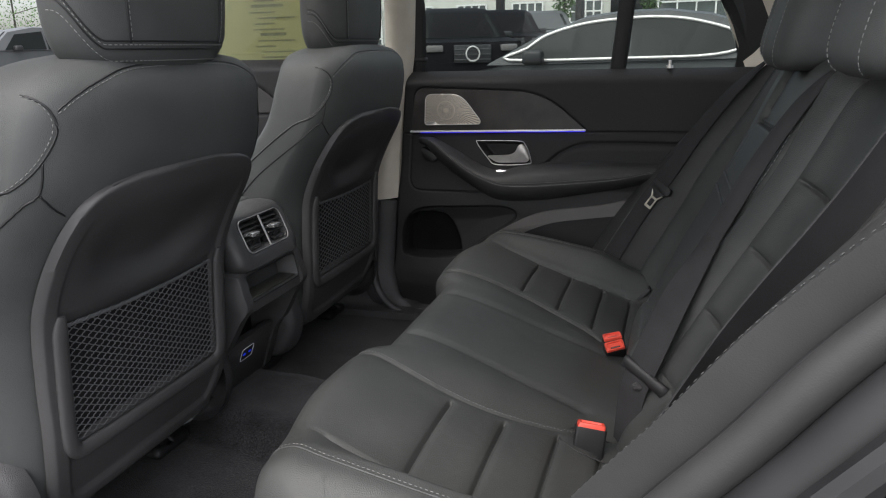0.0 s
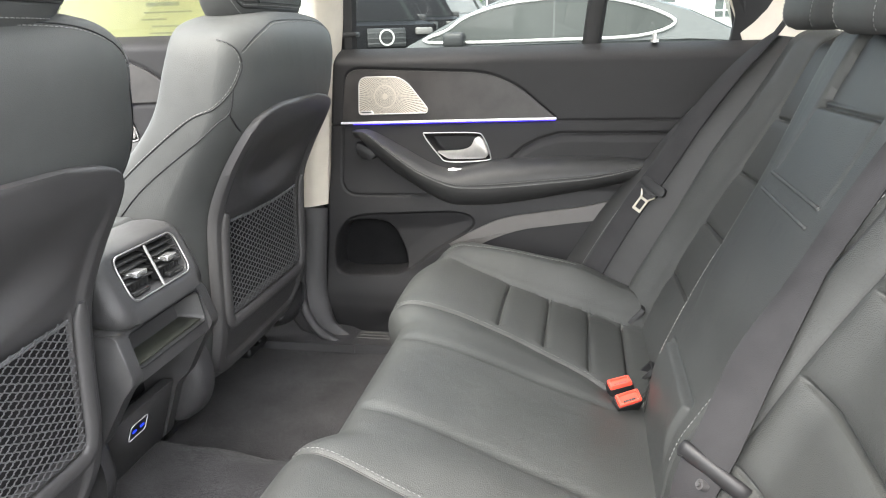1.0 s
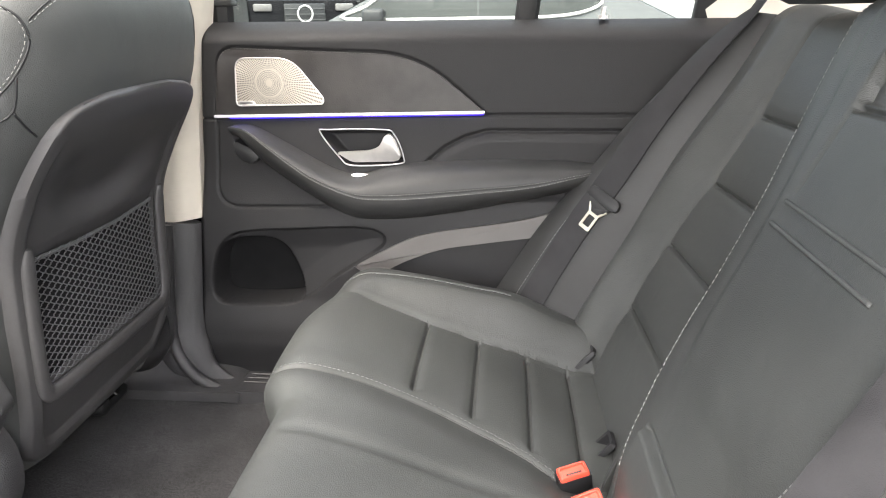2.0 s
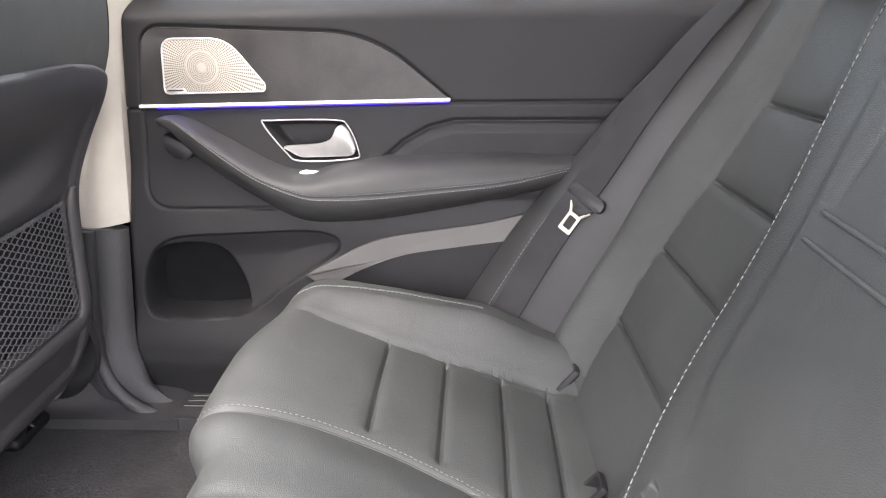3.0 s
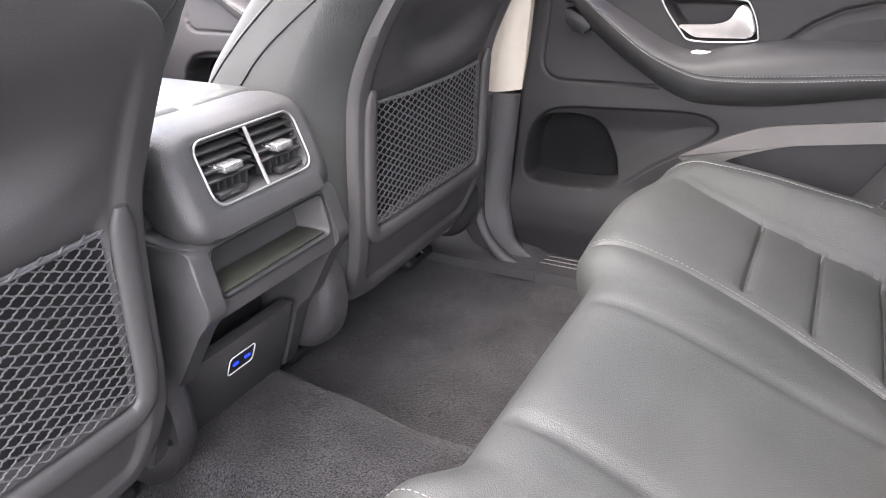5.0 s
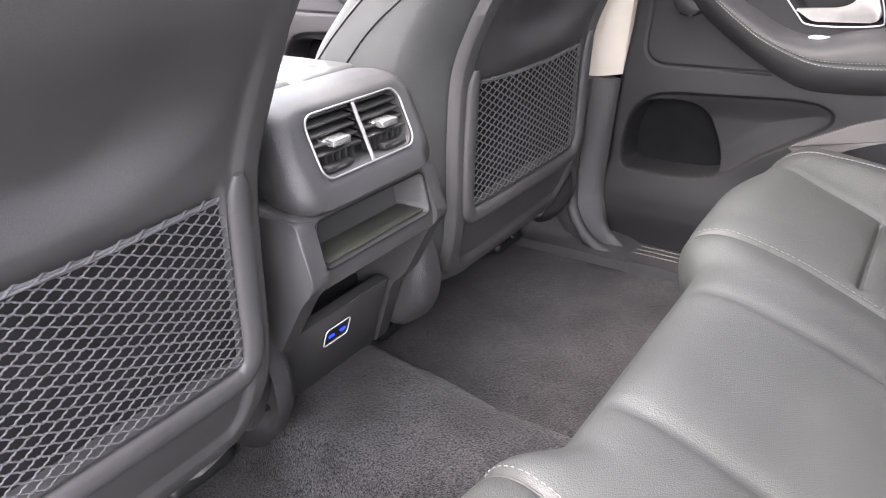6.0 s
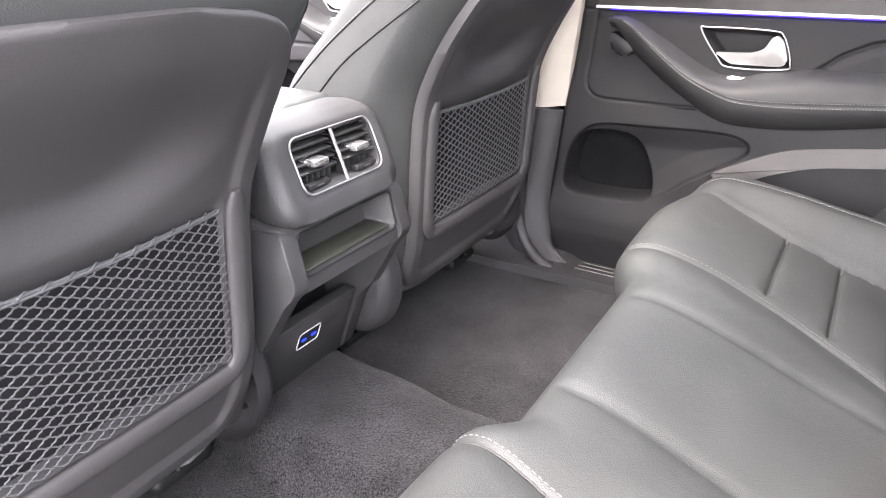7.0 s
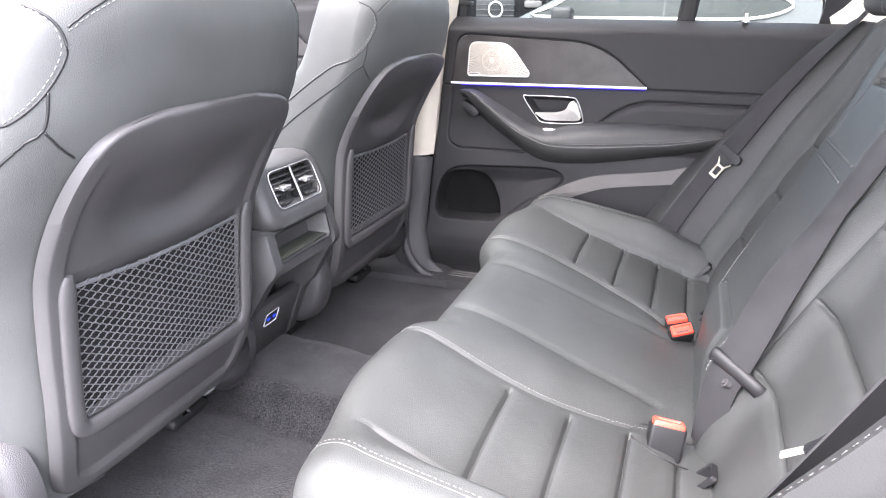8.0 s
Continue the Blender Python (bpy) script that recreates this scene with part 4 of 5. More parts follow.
part("side_roll", finish(tube(bmesh.new(), roll, 0.019, 16), angle=60), ARM_SHADE_LEATHER, bench, "grey padded roll next to the open door")
# black tube added to darken the gap behind the roll
part("side_gap", finish(tube(bmesh.new(), [p + Vector((0.050, -0.012, -0.012)) for p in roll], 0.034, 14), angle=60), RUBBER, bench, "black tube standing for the dark gap beside the door opening")
part("side_seam", finish(tube(bmesh.new(), [p + Vector((-0.014, 0.014, 0.003)) for p in roll], 0.0035, 8), angle=0), DARK, bench)
part("back_stitching", finish(bm, angle=0), THREAD, bench, "grey thread seams")


def rear_headrest(yc, w, z0, x0):
    bm = bmesh.new()

    def f(u, v):
        a = 2 * math.pi * u
        c, s = math.cos(a), math.sin(a)
        k = math.sqrt(max(0.02, 1 - (2 * abs(v - 0.5)) ** 5))
        ww, d = w * (0.62 + 0.38 * k), 0.115 * (0.4 + 0.6 * k)
        y = ww * math.copysign(abs(c) ** 0.55, c)
        return (x0 + 0.05 * v + d / 2 * math.copysign(abs(s) ** 0.6, s), yc + y, z0 + 0.20 * v)
    sheet(bm, f, 60, 30, wrap=True)
    bmesh.ops.holes_fill(bm, edges=[e for e in bm.edges if e.is_boundary], sides=200)
    r = part("headrest", finish(bm, angle=60), LEATHER_LIT, bench)
    st = bmesh.new()
    for k in (0.36, 0.64):
        stitches(st, [Vector(f(0.5 + 0.5 * k, v)) + Vector((-0.001, 0, 0)) for v in np.linspace(0.02, 0.98, 40)], 0.0055, 0.003, 0.0008)
    part("headrest_stitching", finish(st, angle=0), THREAD, r)


rear_headrest(0.385, 0.135, 1.272, 0.775)
rear_headrest(0.03, 0.115, 1.268, 0.745)
rear_headrest(-0.375, 0.135, 1.272, 0.775)

# anchor flaps for child seats
for y in (0.520, 0.276, -0.276, -0.520):
    bm = bmesh.new()
    z = 0.700 + 0.015 * (abs(y) > 0.4)
    m = Matrix.Translation((0.512, y, z - 0.004)) @ Matrix(((0, 0.66, -0.75), (-1, 0, 0), (0, 0.75, 0.66))).to_4x4()
    def flap(w, h, r, d):
        return [m @ Vector((p[0], p[1], d)) for p in rounded([(-w, -h), (w, -h), (w, h), (-w, h)], r, 3)]
    o, i, j, k = flap(0.018, 0.031, 0.006, -0.004), flap(0.0165, 0.0295, 0.005, 0.003), flap(0.0125, 0.0255, 0.004, 0.0022), flap(0.0115, 0.0245, 0.004, -0.010)
    ring_loft(bm, [o, i, j, k], start=False)
    fl = part("anchor_frame", finish(bm, angle=40), DARK, bench, "small black plastic anchor opening")
    part("anchor_bar", finish(tube(bmesh.new(), [m @ Vector((0, -0.018, -0.003)), m @ Vector((0, 0.004, -0.003))], 0.003, 8)), SATIN, fl)

# ---------------------------------------------------------------- belts


def ribbon(bm, pts, widths, thick=0.0012, cup=0.0):
    """A strap along pts; widths: the vector from its middle to one edge at each point."""
    n = len(pts)
    rows = []
    for i in range(n):
        a, w = Vector(pts[i]), Vector(widths[i])
        d = (Vector(pts[min(i + 1, n - 1)]) - Vector(pts[max(i - 1, 0)])).normalized()
        up = w.cross(d).normalized()
        row = []
        for k in (-1, -0.5, 0, 0.5, 1):
            row.append(a + w * k + up * cup * (1 - k * k))
        rows.append((row, up))
    top = [[bm.verts.new(p + u * thick) for p in r] for r, u in rows]
    bot = [[bm.verts.new(p - u * thick) for p in r] for r, u in rows]
    for i in range(n - 1):
        for k in range(4):
            bm.faces.new((top[i][k], top[i][k + 1], top[i + 1][k + 1], top[i + 1][k]))
            bm.faces.new((bot[i][k], bot[i + 1][k], bot[i + 1][k + 1], bot[i][k + 1]))
        bm.faces.new((top[i][0], top[i + 1][0], bot[i + 1][0], bot[i][0]))
        bm.faces.new((top[i][4], bot[i][4], bot[i + 1][4], top[i + 1][4]))
    for e in (0, n - 1):
        for k in range(4):
            bm.faces.new((top[e][k], bot[e][k], bot[e][k + 1], top[e][k + 1]))
    return bm


def outer_belt():
    belt = thing("seat_belt", "dark grey three-point seat belt with steel tongue lying on the bolster", "seat belt", group="rear seat belts")
    vs = np.linspace(0.02, 1.0, 60)
    ua = curve_at([(0, 0.50), (0.5, 0.46), (0.8, 0.40), (1.0, 0.36)])
    mid, wid = [], []
    for v in vs:
        u = ua(v)
        du = 0.16 + 0.10 * v
        a, b = gusset(u - du, v - 0.03) if v > 0.03 else gusset(u - du, 0), gusset(u + du, max(0, v - 0.06))
        w = (b - a).normalized() * 0.0235
        mid.append(gusset(u, v) + NRM * 0.006)
        wid.append(w)
    mid.append(mid[-1] + Vector((0.035, 0.02, 0.045)))
    wid.append(wid[-1])
    mid.append(mid[-1] + Vector((0.03, 0.05, 0.20)))
    wid.append(Vector((0.0235, 0, 0)))
    bm = bmesh.new()
    ribbon(bm, mid, wid, cup=0.003)
    part("webbing", finish(bm), BELT, belt)
    i = 18
    up, w = (mid[i + 1] - mid[i]).normalized(), wid[i].normalized()
    out = w.cross(up).normalized() * (1 if w.cross(up).dot(NRM) > 0 else -1)

    def lay(a, b, d):
        return mid[i] + w * (a + 0.012) + up * b + out * (0.008 - d)
    bm = bmesh.new()
    plate(bm, rounded([(-0.030, 0.0), (0.030, 0.0), (0.034, 0.008), (0.028, 0.020), (-0.028, 0.020), (-0.034, 0.008)], 0.005, 4), lay, 0.008, 0.003)
    plate(bm, rounded([(-0.022, 0.0), (-0.006, -0.014), (0.014, -0.014), (0.024, 0.0)], 0.003, 3), lay, 0.006, 0.002)
    part("tongue_grip", finish(bm), DARK, belt, "black plastic grip")
    bm = bmesh.new()
    o = rounded([(-0.009, -0.019), (0.013, -0.019), (0.013, -0.050), (-0.009, -0.050)], 0.003, 4)
    q = rounded([(-0.005, -0.024), (0.009, -0.024), (0.009, -0.044), (-0.005, -0.044)], 0.002, 4)
    for x0, x1 in ((-0.007, -0.016), (0.011, 0.020)):
        tube(bm, [lay(x0, -0.020, 0.002), lay(x1, -0.006, 0.002)], 0.0022, 6)
    ring_loft(bm, [[lay(p[0], p[1], 0.003) for p in q], [lay(p[0], p[1], 0.001) for p in q], [lay(p[0], p[1], 0.001) for p in o], [lay(p[0], p[1], 0.003) for p in o], [lay(p[0], p[1], 0.003) for p in q]], end=False)
    part("tongue", finish(bm), STEEL, belt, "bright steel tongue")


outer_belt()


def near_belt():
    belt = thing("seat_belt", "dark grey seat belt hanging edge-on beside the bolster", "seat belt", group="rear seat belts")
    vs = np.linspace(0.18, 0.84, 50)
    mid = [outer_back(-0.575 - 0.012 * math.sin(3 * v), v, 0.2) + NRM * 0.016 for v in vs]
    wid = [(NRM * 0.9 + Vector((0, -0.45, 0))).normalized() * 0.0235 for v in vs]
    part("webbing", finish(ribbon(bmesh.new(), mid, wid, cup=0.003)), BELT, belt)
    at, ahead, side = Vector((0.600, -0.474, 0.893)), Vector((-0.86, 0.05, -0.50)).normalized(), Vector((0.05, -0.93, 0.36)).normalized()
    side = (side - ahead * side.dot(ahead)).normalized()
    out = ahead.cross(side)

    def lay(a, b, d):
        return at + side * a + ahead * b + out * (0.004 - d)
    bm = bmesh.new()
    plate(bm, rounded([(-0.030, 0.0), (0.030, 0.0), (0.034, -0.010), (0.028, -0.022), (-0.028, -0.022), (-0.034, -0.010)], 0.005, 4), lay, 0.008, 0.003)
    plate(bm, rounded([(-0.022, 0.0), (-0.010, 0.014), (0.012, 0.014), (0.024, 0.0)], 0.003, 3), lay, 0.006, 0.002)
    part("tongue_grip", finish(bm), DARK, belt, "black plastic grip")
    bm = bmesh.new()
    o = rounded([(-0.010, 0.012), (0.010, 0.012), (0.010, 0.036), (-0.010, 0.036)], 0.003, 4)
    q = rounded([(-0.005, 0.018), (0.005, 0.018), (0.005, 0.031), (-0.005, 0.031)], 0.002, 4)
    ring_loft(bm, [[lay(p[0], p[1], 0.003) for p in q], [lay(p[0], p[1], 0.001) for p in q], [lay(p[0], p[1], 0.001) for p in o], [lay(p[0], p[1], 0.003) for p in o], [lay(p[0], p[1], 0.003) for p in q]], end=False)
    part("tongue", finish(bm), STEEL, belt, "bright steel tongue")


near_belt()
belt = thing("seat_belt", "dark grey middle seat belt pulled through a black slotted catch", "seat belt", group="rear seat belts")
path = smooth_line([(0.522, -0.200, 0.70), (0.525, -0.200, 0.75), (0.530, -0.200, 0.80), (0.550, -0.200, 0.858), (0.583, -0.180, 0.942), (0.618, -0.168, 1.015), (0.640, -0.164, 1.058), (0.692, -0.175, 1.17), (0.752, -0.180, 1.262), (0.81, -0.18, 1.285), (0.85, -0.18, 1.27)], 8)
wv = [Vector((0.045, -0.035, -0.02)).lerp(Vector((0.040, -0.024, 0.030)), float(step(k, 24, 44))).normalized() * 0.0245 for k in range(len(path))]
part("webbing", finish(ribbon(bmesh.new(), path, wv, cup=0.004)), BELT, belt)
bm = bmesh.new()
a, b = Vector((0.520, -0.188, 0.838)), Vector((0.576, -0.224, 0.811))
tube(bm, smooth_line([a, a.lerp(b, 0.06) + Vector((-0.004, 0, 0.004)), a.lerp(b, 0.5) + Vector((-0.004, 0, 0.004)), a.lerp(b, 0.94) + Vector((-0.004, 0, 0.004)), b], 5), 0.0070, 12, flat=1.5)
part("catch", finish(bm, angle=60), RUBBER, belt, "black plastic belt catch")
bm = bmesh.new()
c = Vector((0.540, -0.208, 0.808))
tube(bm, [c, c + Vector((-0.007, -0.003, 0.004))], 0.006, 14)
tube(bm, [c, c + Vector((-0.010, -0.004, 0.005))], 0.003, 12)
part("button", finish(bm), SHELL, belt, "grey stop button")


def buckle(at, turn, size=1.0, label="black seat belt buckle with red release button"):
    b = thing("belt_buckle", label, "belt buckle", group="belt buckles")
    m = Matrix.Translation(at) @ Euler([radians(k) for k in turn]).to_matrix().to_4x4() @ Matrix.Scale(size, 4)

    def ring(w, h, r, z):
        return [m @ Vector((p[0], p[1], z)) for p in rounded([(-w, -h), (w, -h), (w, h), (-w, h)], r, 4)]
    bm = bmesh.new()
    ring_loft(bm, [ring(0.021, 0.010, 0.004, -0.07), ring(0.0245, 0.0135, 0.005, -0.045), ring(0.0250, 0.0140, 0.005, -0.006), ring(0.0243, 0.0133, 0.004, -0.002), ring(0.021, 0.011, 0.003, -0.003)], start=True)
    part("body", finish(bm, angle=50), DARK, b)
    bm = bmesh.new()
    ring_loft(bm, [ring(0.0222, 0.0120, 0.004, -0.008), ring(0.0222, 0.0120, 0.004, 0.003), ring(0.0205, 0.0104, 0.0035, 0.0052), ring(0.0178, 0.0078, 0.003, 0.0052), ring(0.0168, 0.0068, 0.003, 0.0022)], start=True)
    part("button", finish(bm, angle=50), RED, b, "red release button with a sunken face")
    bm = bmesh.new()
    box(bm, -0.0115, 0.0115, -0.0066, -0.0028, 0.0018, 0.0034, 0.0006, 1, turn=m)
    part("slot", finish(bm), RUBBER, b)
    bm = bmesh.new()
    for k in range(5):
        box(bm, -0.0085 + 0.0036 * k, -0.0062 + 0.0036 * k, -0.0060, -0.0046, 0.0032, 0.0037, 0, 1, turn=m)
    part("marking", finish(bm, smooth=False), LIGHT_TRIM, b, "pale printed marks")
    return b


buckle((0.470, 0.176, 0.731), (12, -12, 15), 0.84)
buckle((0.480, 0.110, 0.739), (42, -14, 18), 0.84)
buckle((0.471, -0.220, 0.740), (-16, 8, 8), 0.96)

# ---------------------------------------------------------------- far doors


def door(x0, label, name, z0=0.0, start=-0.232, end=0.78):
    """A far-side door: its lining, trim, handle, armrest, speaker, pocket and window. x0 shifts it along the car."""
    d = thing(name, label, "car door", (x0, 0, z0))
    # lining with its rolled top, grooves and pocket
    nx, nz = (430, 320) if name == "rear_door" else (230, 190)
    gx, gz = np.meshgrid(np.linspace(start, end, nx), np.linspace(0.555, 1.250, nz), indexing="ij")
    lead = np.interp(gz, [0.55, 0.62, 0.80, 0.90, 1.10, 1.27], [-0.244, -0.238, -0.220, -0.211, -0.194, -0.178]) if name == "rear_door" else start
    gx = lead + (gx - start) * (end - lead) / (end - start)
    y = 0.738 + 0.055 * np.clip((gz - 1.213) / 0.037, 0, 1) ** 2.2 + 0.0 * gx
    y -= 0.020 * step(1.0 - gz, 0.0, 0.14) * (1 - step(1.0 - gz, 0.36, 0.44)) * 0.9
    y -= 0.014 * (1 - step(gz, 0.66, 0.74))
    y += 0.02 * step(lead - gx, -0.02, 0.0) ** 2
    for line, dep, s in (([(-0.235, 1.079), (-0.16, 1.079), (0.345, 1.089), (0.80, 1.091)], 0.0065, 0.0019),
                         ([(0.235, 1.0), (0.27, 1.029), (0.307, 1.049), (0.348, 1.060), (0.605, 1.061), (0.80, 1.06)], 0.006, 0.003),
                         (rounded([(-0.157, 1.079), (-0.170, 0.913), (0.05, 0.917)], [0, 0.05, 0], 8), 0.0065, 0.0018),
                         (rounded([(-0.158, 1.083), (-0.142, 1.209), (0.223, 1.195), (0.343, 1.093)], [0.002, 0.034, 0.075, 0.004], 8), 0.006, 0.0019)):
        y += dep * np.exp(-(line_dist(gx, gz, line) / s) ** 2)
    below = [(0.235, 1.0), (0.27, 1.029), (0.307, 1.049), (0.348, 1.060), (0.79, 1.061), (0.79, 0.93), (0.235, 0.93)]
    y -= 0.006 * step(inset(gx, gz, below), 0.0, 0.02)
    scoop = smooth_line([(-0.194, 0.735), (-0.188, 0.80), (-0.167, 0.842), (-0.125, 0.866), (-0.022, 0.874), (0.10, 0.880), (0.146, 0.872), (0.158, 0.853), (0.139, 0.830), (0.06, 0.778), (-0.01, 0.727), (-0.10, 0.714), (-0.17, 0.716)], 5, True)
    si = inset(gx, gz, scoop)
    y += 0.012 * step(si, -0.001, 0.006) + 0.012 * step(si, 0.0, 0.05)
    hole = smooth_line([(-0.190, 0.735), (-0.184, 0.80), (-0.156, 0.842), (-0.10, 0.851), (-0.056, 0.842), (-0.028, 0.80), (-0.012, 0.742), (-0.03, 0.722), (-0.10, 0.715), (-0.17, 0.716)], 5, True)
    y += 0.078 * step(inset(gx, gz, hole), -0.002, 0.006)
    bowl = smooth_line([(0.04, 1.056), (0.056, 1.061), (0.155, 1.062), (0.178, 1.053), (0.194, 1.012), (0.184, 0.999), (0.098, 0.995), (0.074, 1.010)], 5, True)
    y += 0.030 * step(inset(gx, gz, bowl), -0.001, 0.012)
    bm = bmesh.new()
    mesh_grid(bm, gx, y, gz)
    part("lining", finish(bm, angle=0), DOOR, d)
    bm = bmesh.new()
    box(bm, start, end, 0.80, 0.86, 0.54, 1.243, 0.01)
    part("panel", finish(bm), BODY, d)
    # pocket's back plate, its shade painted in as near-black
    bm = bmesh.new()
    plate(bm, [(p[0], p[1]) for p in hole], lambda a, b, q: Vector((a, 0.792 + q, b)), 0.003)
    part("pocket_back", finish(bm), POCKET_SHADE, d)
    # dark open-pore decor with the light strip under it
    bm = bmesh.new()
    deco = rounded([(-0.156, 1.086), (-0.140, 1.207), (0.222, 1.193), (0.340, 1.096)], [0.002, 0.034, 0.075, 0.004], 8)
    plate(bm, deco, lambda a, b, q: Vector((a, 0.7335 + q, b)), 0.006, 0.002)
    part("decor", finish(bm, angle=30), DECOR, d, "dark open-pore wood inlay")
    bm = bmesh.new()
    box(bm, 0, 0.502 if name == "rear_door" else 0.35, 0.730, 0.738, 0, 0.0052, 0.0012, turn=Matrix.Translation((-0.159, 0, 1.0815)) @ Matrix.Rotation(radians(-1.15), 4, "Y"))
    part("strip", finish(bm), STRIP, d, "bright silver trim strip")
    bm = bmesh.new()
    box(bm, 0.03, 0.50 if name == "rear_door" else 0.348, 0.7310, 0.738, -0.0018, -0.0004, 0.0004, turn=Matrix.Translation((-0.159, 0, 1.0815)) @ Matrix.Rotation(radians(-1.15), 4, "Y"))
    part("light_strip", finish(bm), BLUE_LIGHT, d, "blue glowing light guide")
    # speaker grille
    bm = bmesh.new()
    spk = rounded([(-0.113, 1.104), (-0.108, 1.189), (-0.004, 1.189), (0.052, 1.118), (0.050, 1.108)], [0.010, 0.020, 0.030, 0.012, 0.008], 7)
    plate(bm, spk, lambda a, b, q: Vector((a, 0.7305 + q, b)), 0.006, 0.0012)
    grille = part("speaker_grille", finish(bm, angle=30), GRILLE, d, "perforated satin metal speaker grille")
    bm = bmesh.new()
    tube(bm, [(p[0], 0.7305, p[1]) for p in spk], 0.0013, 6, closed=True, up=(0, 1, 0))
    part("grille_rim", finish(bm, angle=0), SATIN, grille)
    bm = bmesh.new()
    plate(bm, rounded([(-0.109, 1.106), (-0.106, 1.113), (-0.080, 1.113), (-0.076, 1.106)], 0.002, 3), lambda a, b, q: Vector((a, 0.7292 + q, b)), 0.002, 0.0004)
    part("badge", finish(bm), SATIN, grille)
    bm = bmesh.new()
    box(bm, -0.106, -0.081, 0.7286, 0.7292, 1.1085, 1.1105)
    part("badge_mark", finish(bm), DARK, grille)
    # handle
    bm = bmesh.new()
    tube(bm, [(p[0], 0.7355, p[1]) for p in bowl], 0.0014, 8, closed=True, up=(0, 1, 0))
    part("handle_bezel", finish(bm, angle=0), RIM, d, "satin silver surround")
    bm = bmesh.new()
    lever = rounded([(0.070, 1.0185), (0.130, 1.022), (0.150, 1.030), (0.159, 1.050), (0.168, 1.055), (0.180, 1.045), (0.191, 1.014), (0.182, 1.003), (0.096, 1.000)], [0.002, 0.02, 0.012, 0.006, 0.006, 0.006, 0.006, 0.005, 0.01], 5)
    plate(bm, lever, lambda a, b, q: Vector((a, 0.733 + q + 0.35 * max(0, 1.018 - b), b)), 0.014, 0.004, 3)
    part("handle_lever", finish(bm, angle=50), SATIN, d, "satin silver pull lever")
    bm = bmesh.new()
    plate(bm, rounded([(0.096, 0.9795), (0.107, 0.983), (0.131, 0.982), (0.127, 0.976), (0.115, 0.974)], 0.003, 4), lambda a, b, q: Vector((a, 0.720 + q - 0.9 * (0.980 - b), b)), 0.006, 0.002)
    part("lock_switch", finish(bm), CHROME, d, "small chrome lock switch")
    # armrest
    zt = curve_at([(-0.135, 1.068), (-0.09, 1.068), (-0.025, 1.036), (0.06, 0.990), (0.11, 0.980), (0.16, 0.992), (0.25, 1.006), (0.43, 1.012), (0.56, 1.006)])
    zs = curve_at([(-0.105, 1.070), (-0.082, 1.066), (-0.042, 1.038), (-0.001, 1.008), (0.04, 0.982), (0.10, 0.957), (0.135, 0.950), (0.214, 0.952), (0.344, 0.965), (0.429, 0.975), (0.504, 0.991), (0.56, 1.0)])
    zb = curve_at([(-0.111, 1.050), (-0.066, 1.003), (0.026, 0.939), (0.097, 0.903), (0.160, 0.899), (0.252, 0.908), (0.504, 0.957), (0.56, 0.967)])
    dep = curve_at([(-0.125, 0.040), (-0.08, 0.058), (0.0, 0.068), (0.1, 0.072), (0.45, 0.070), (0.54, 0.050), (0.57, 0.02)])
    bm = bmesh.new()

    def arm(u, v):
        x = -0.122 + 0.682 * u
        a, s, b, e = zt(x), zs(x), zb(x), dep(x)
        y0 = 0.742
        if v < 0.5:
            t = v / 0.5
            z = a + (s - a) * (0.30 * t + 0.70 * t ** 3)
            yy = y0 - e * (1 - (1 - t) ** 1.7)
        else:
            t = (v - 0.5) / 0.5
            z = s + (b - s) * t
            yy = y0 - e + (e * 0.62) * t ** 2.2
        yy += 0.0022 * bump_at(v, 0.5, 0.012)
        return (x, yy, z)
    sheet(bm, arm, 120, 60, lambda p, u, v: Vector((p.x, 0.748, p.z)))
    rest = part("armrest", finish(bm, angle=60), ARM_SHADE_LEATHER, d)
    st = bmesh.new()
    for v in (0.475, 0.525):
        stitches(st, [Vector(arm(u, v)) + Vector((0, -0.0008, 0)) for u in np.linspace(0.05, 0.97, 160)], 0.004, 0.0022, 0.0006)
    part("armrest_stitching", finish(st, angle=0), THREAD, rest, "pale double stitching")
    # dark plate laid where the pull grip's gap is in shade
    bm = bmesh.new()
    plate(bm, rounded([(-0.120, 1.045), (-0.07, 1.02), (-0.075, 1.002), (-0.10, 1.0), (-0.118, 1.015)], 0.010, 4), lambda a, b, q: Vector((a, 0.712 + q, b)), 0.03, 0.004)
    part("grip_shade", finish(bm), DARK, d)
    # light swoosh above the seat
    bm = bmesh.new()
    top = smooth_line([(0.098, 0.800, 0), (0.113, 0.812, 0), (0.192, 0.855, 0), (0.249, 0.874, 0), (0.341, 0.889, 0), (0.432, 0.906, 0), (0.60, 0.955, 0)], 6)
    bot = smooth_line([(0.60, 0.892, 0), (0.414, 0.866, 0), (0.341, 0.855, 0), (0.266, 0.842, 0), (0.20, 0.818, 0), (0.15, 0.792, 0), (0.125, 0.782, 0)], 6)
    plate(bm, [(p.x, p.y) for p in top + bot], lambda a, b, q: Vector((a, 0.7135 + q - 0.35 * (b - 0.80) * (a > 0.9), b)), 0.012, 0.004, 3)
    part("swoosh_trim", finish(bm, angle=40), LIGHT_TRIM, d, "lighter warm grey curved trim")
    # window
    bm = bmesh.new()
    box(bm, -0.20, 0.76, 0.795, 0.83, 1.235, 1.246, 0.003)
    part("belt_seal", finish(bm), RUBBER, d)
    bm = bmesh.new()
    tube(bm, [(0.408, 0.822, 1.22), (0.425, 0.80, 1.36), (0.45, 0.755, 1.60)], 0.021, 8, flat=0.7, up=(0, 1, 0))
    part("window_post", finish(bm), RUBBER, d)
    bm = bmesh.new()
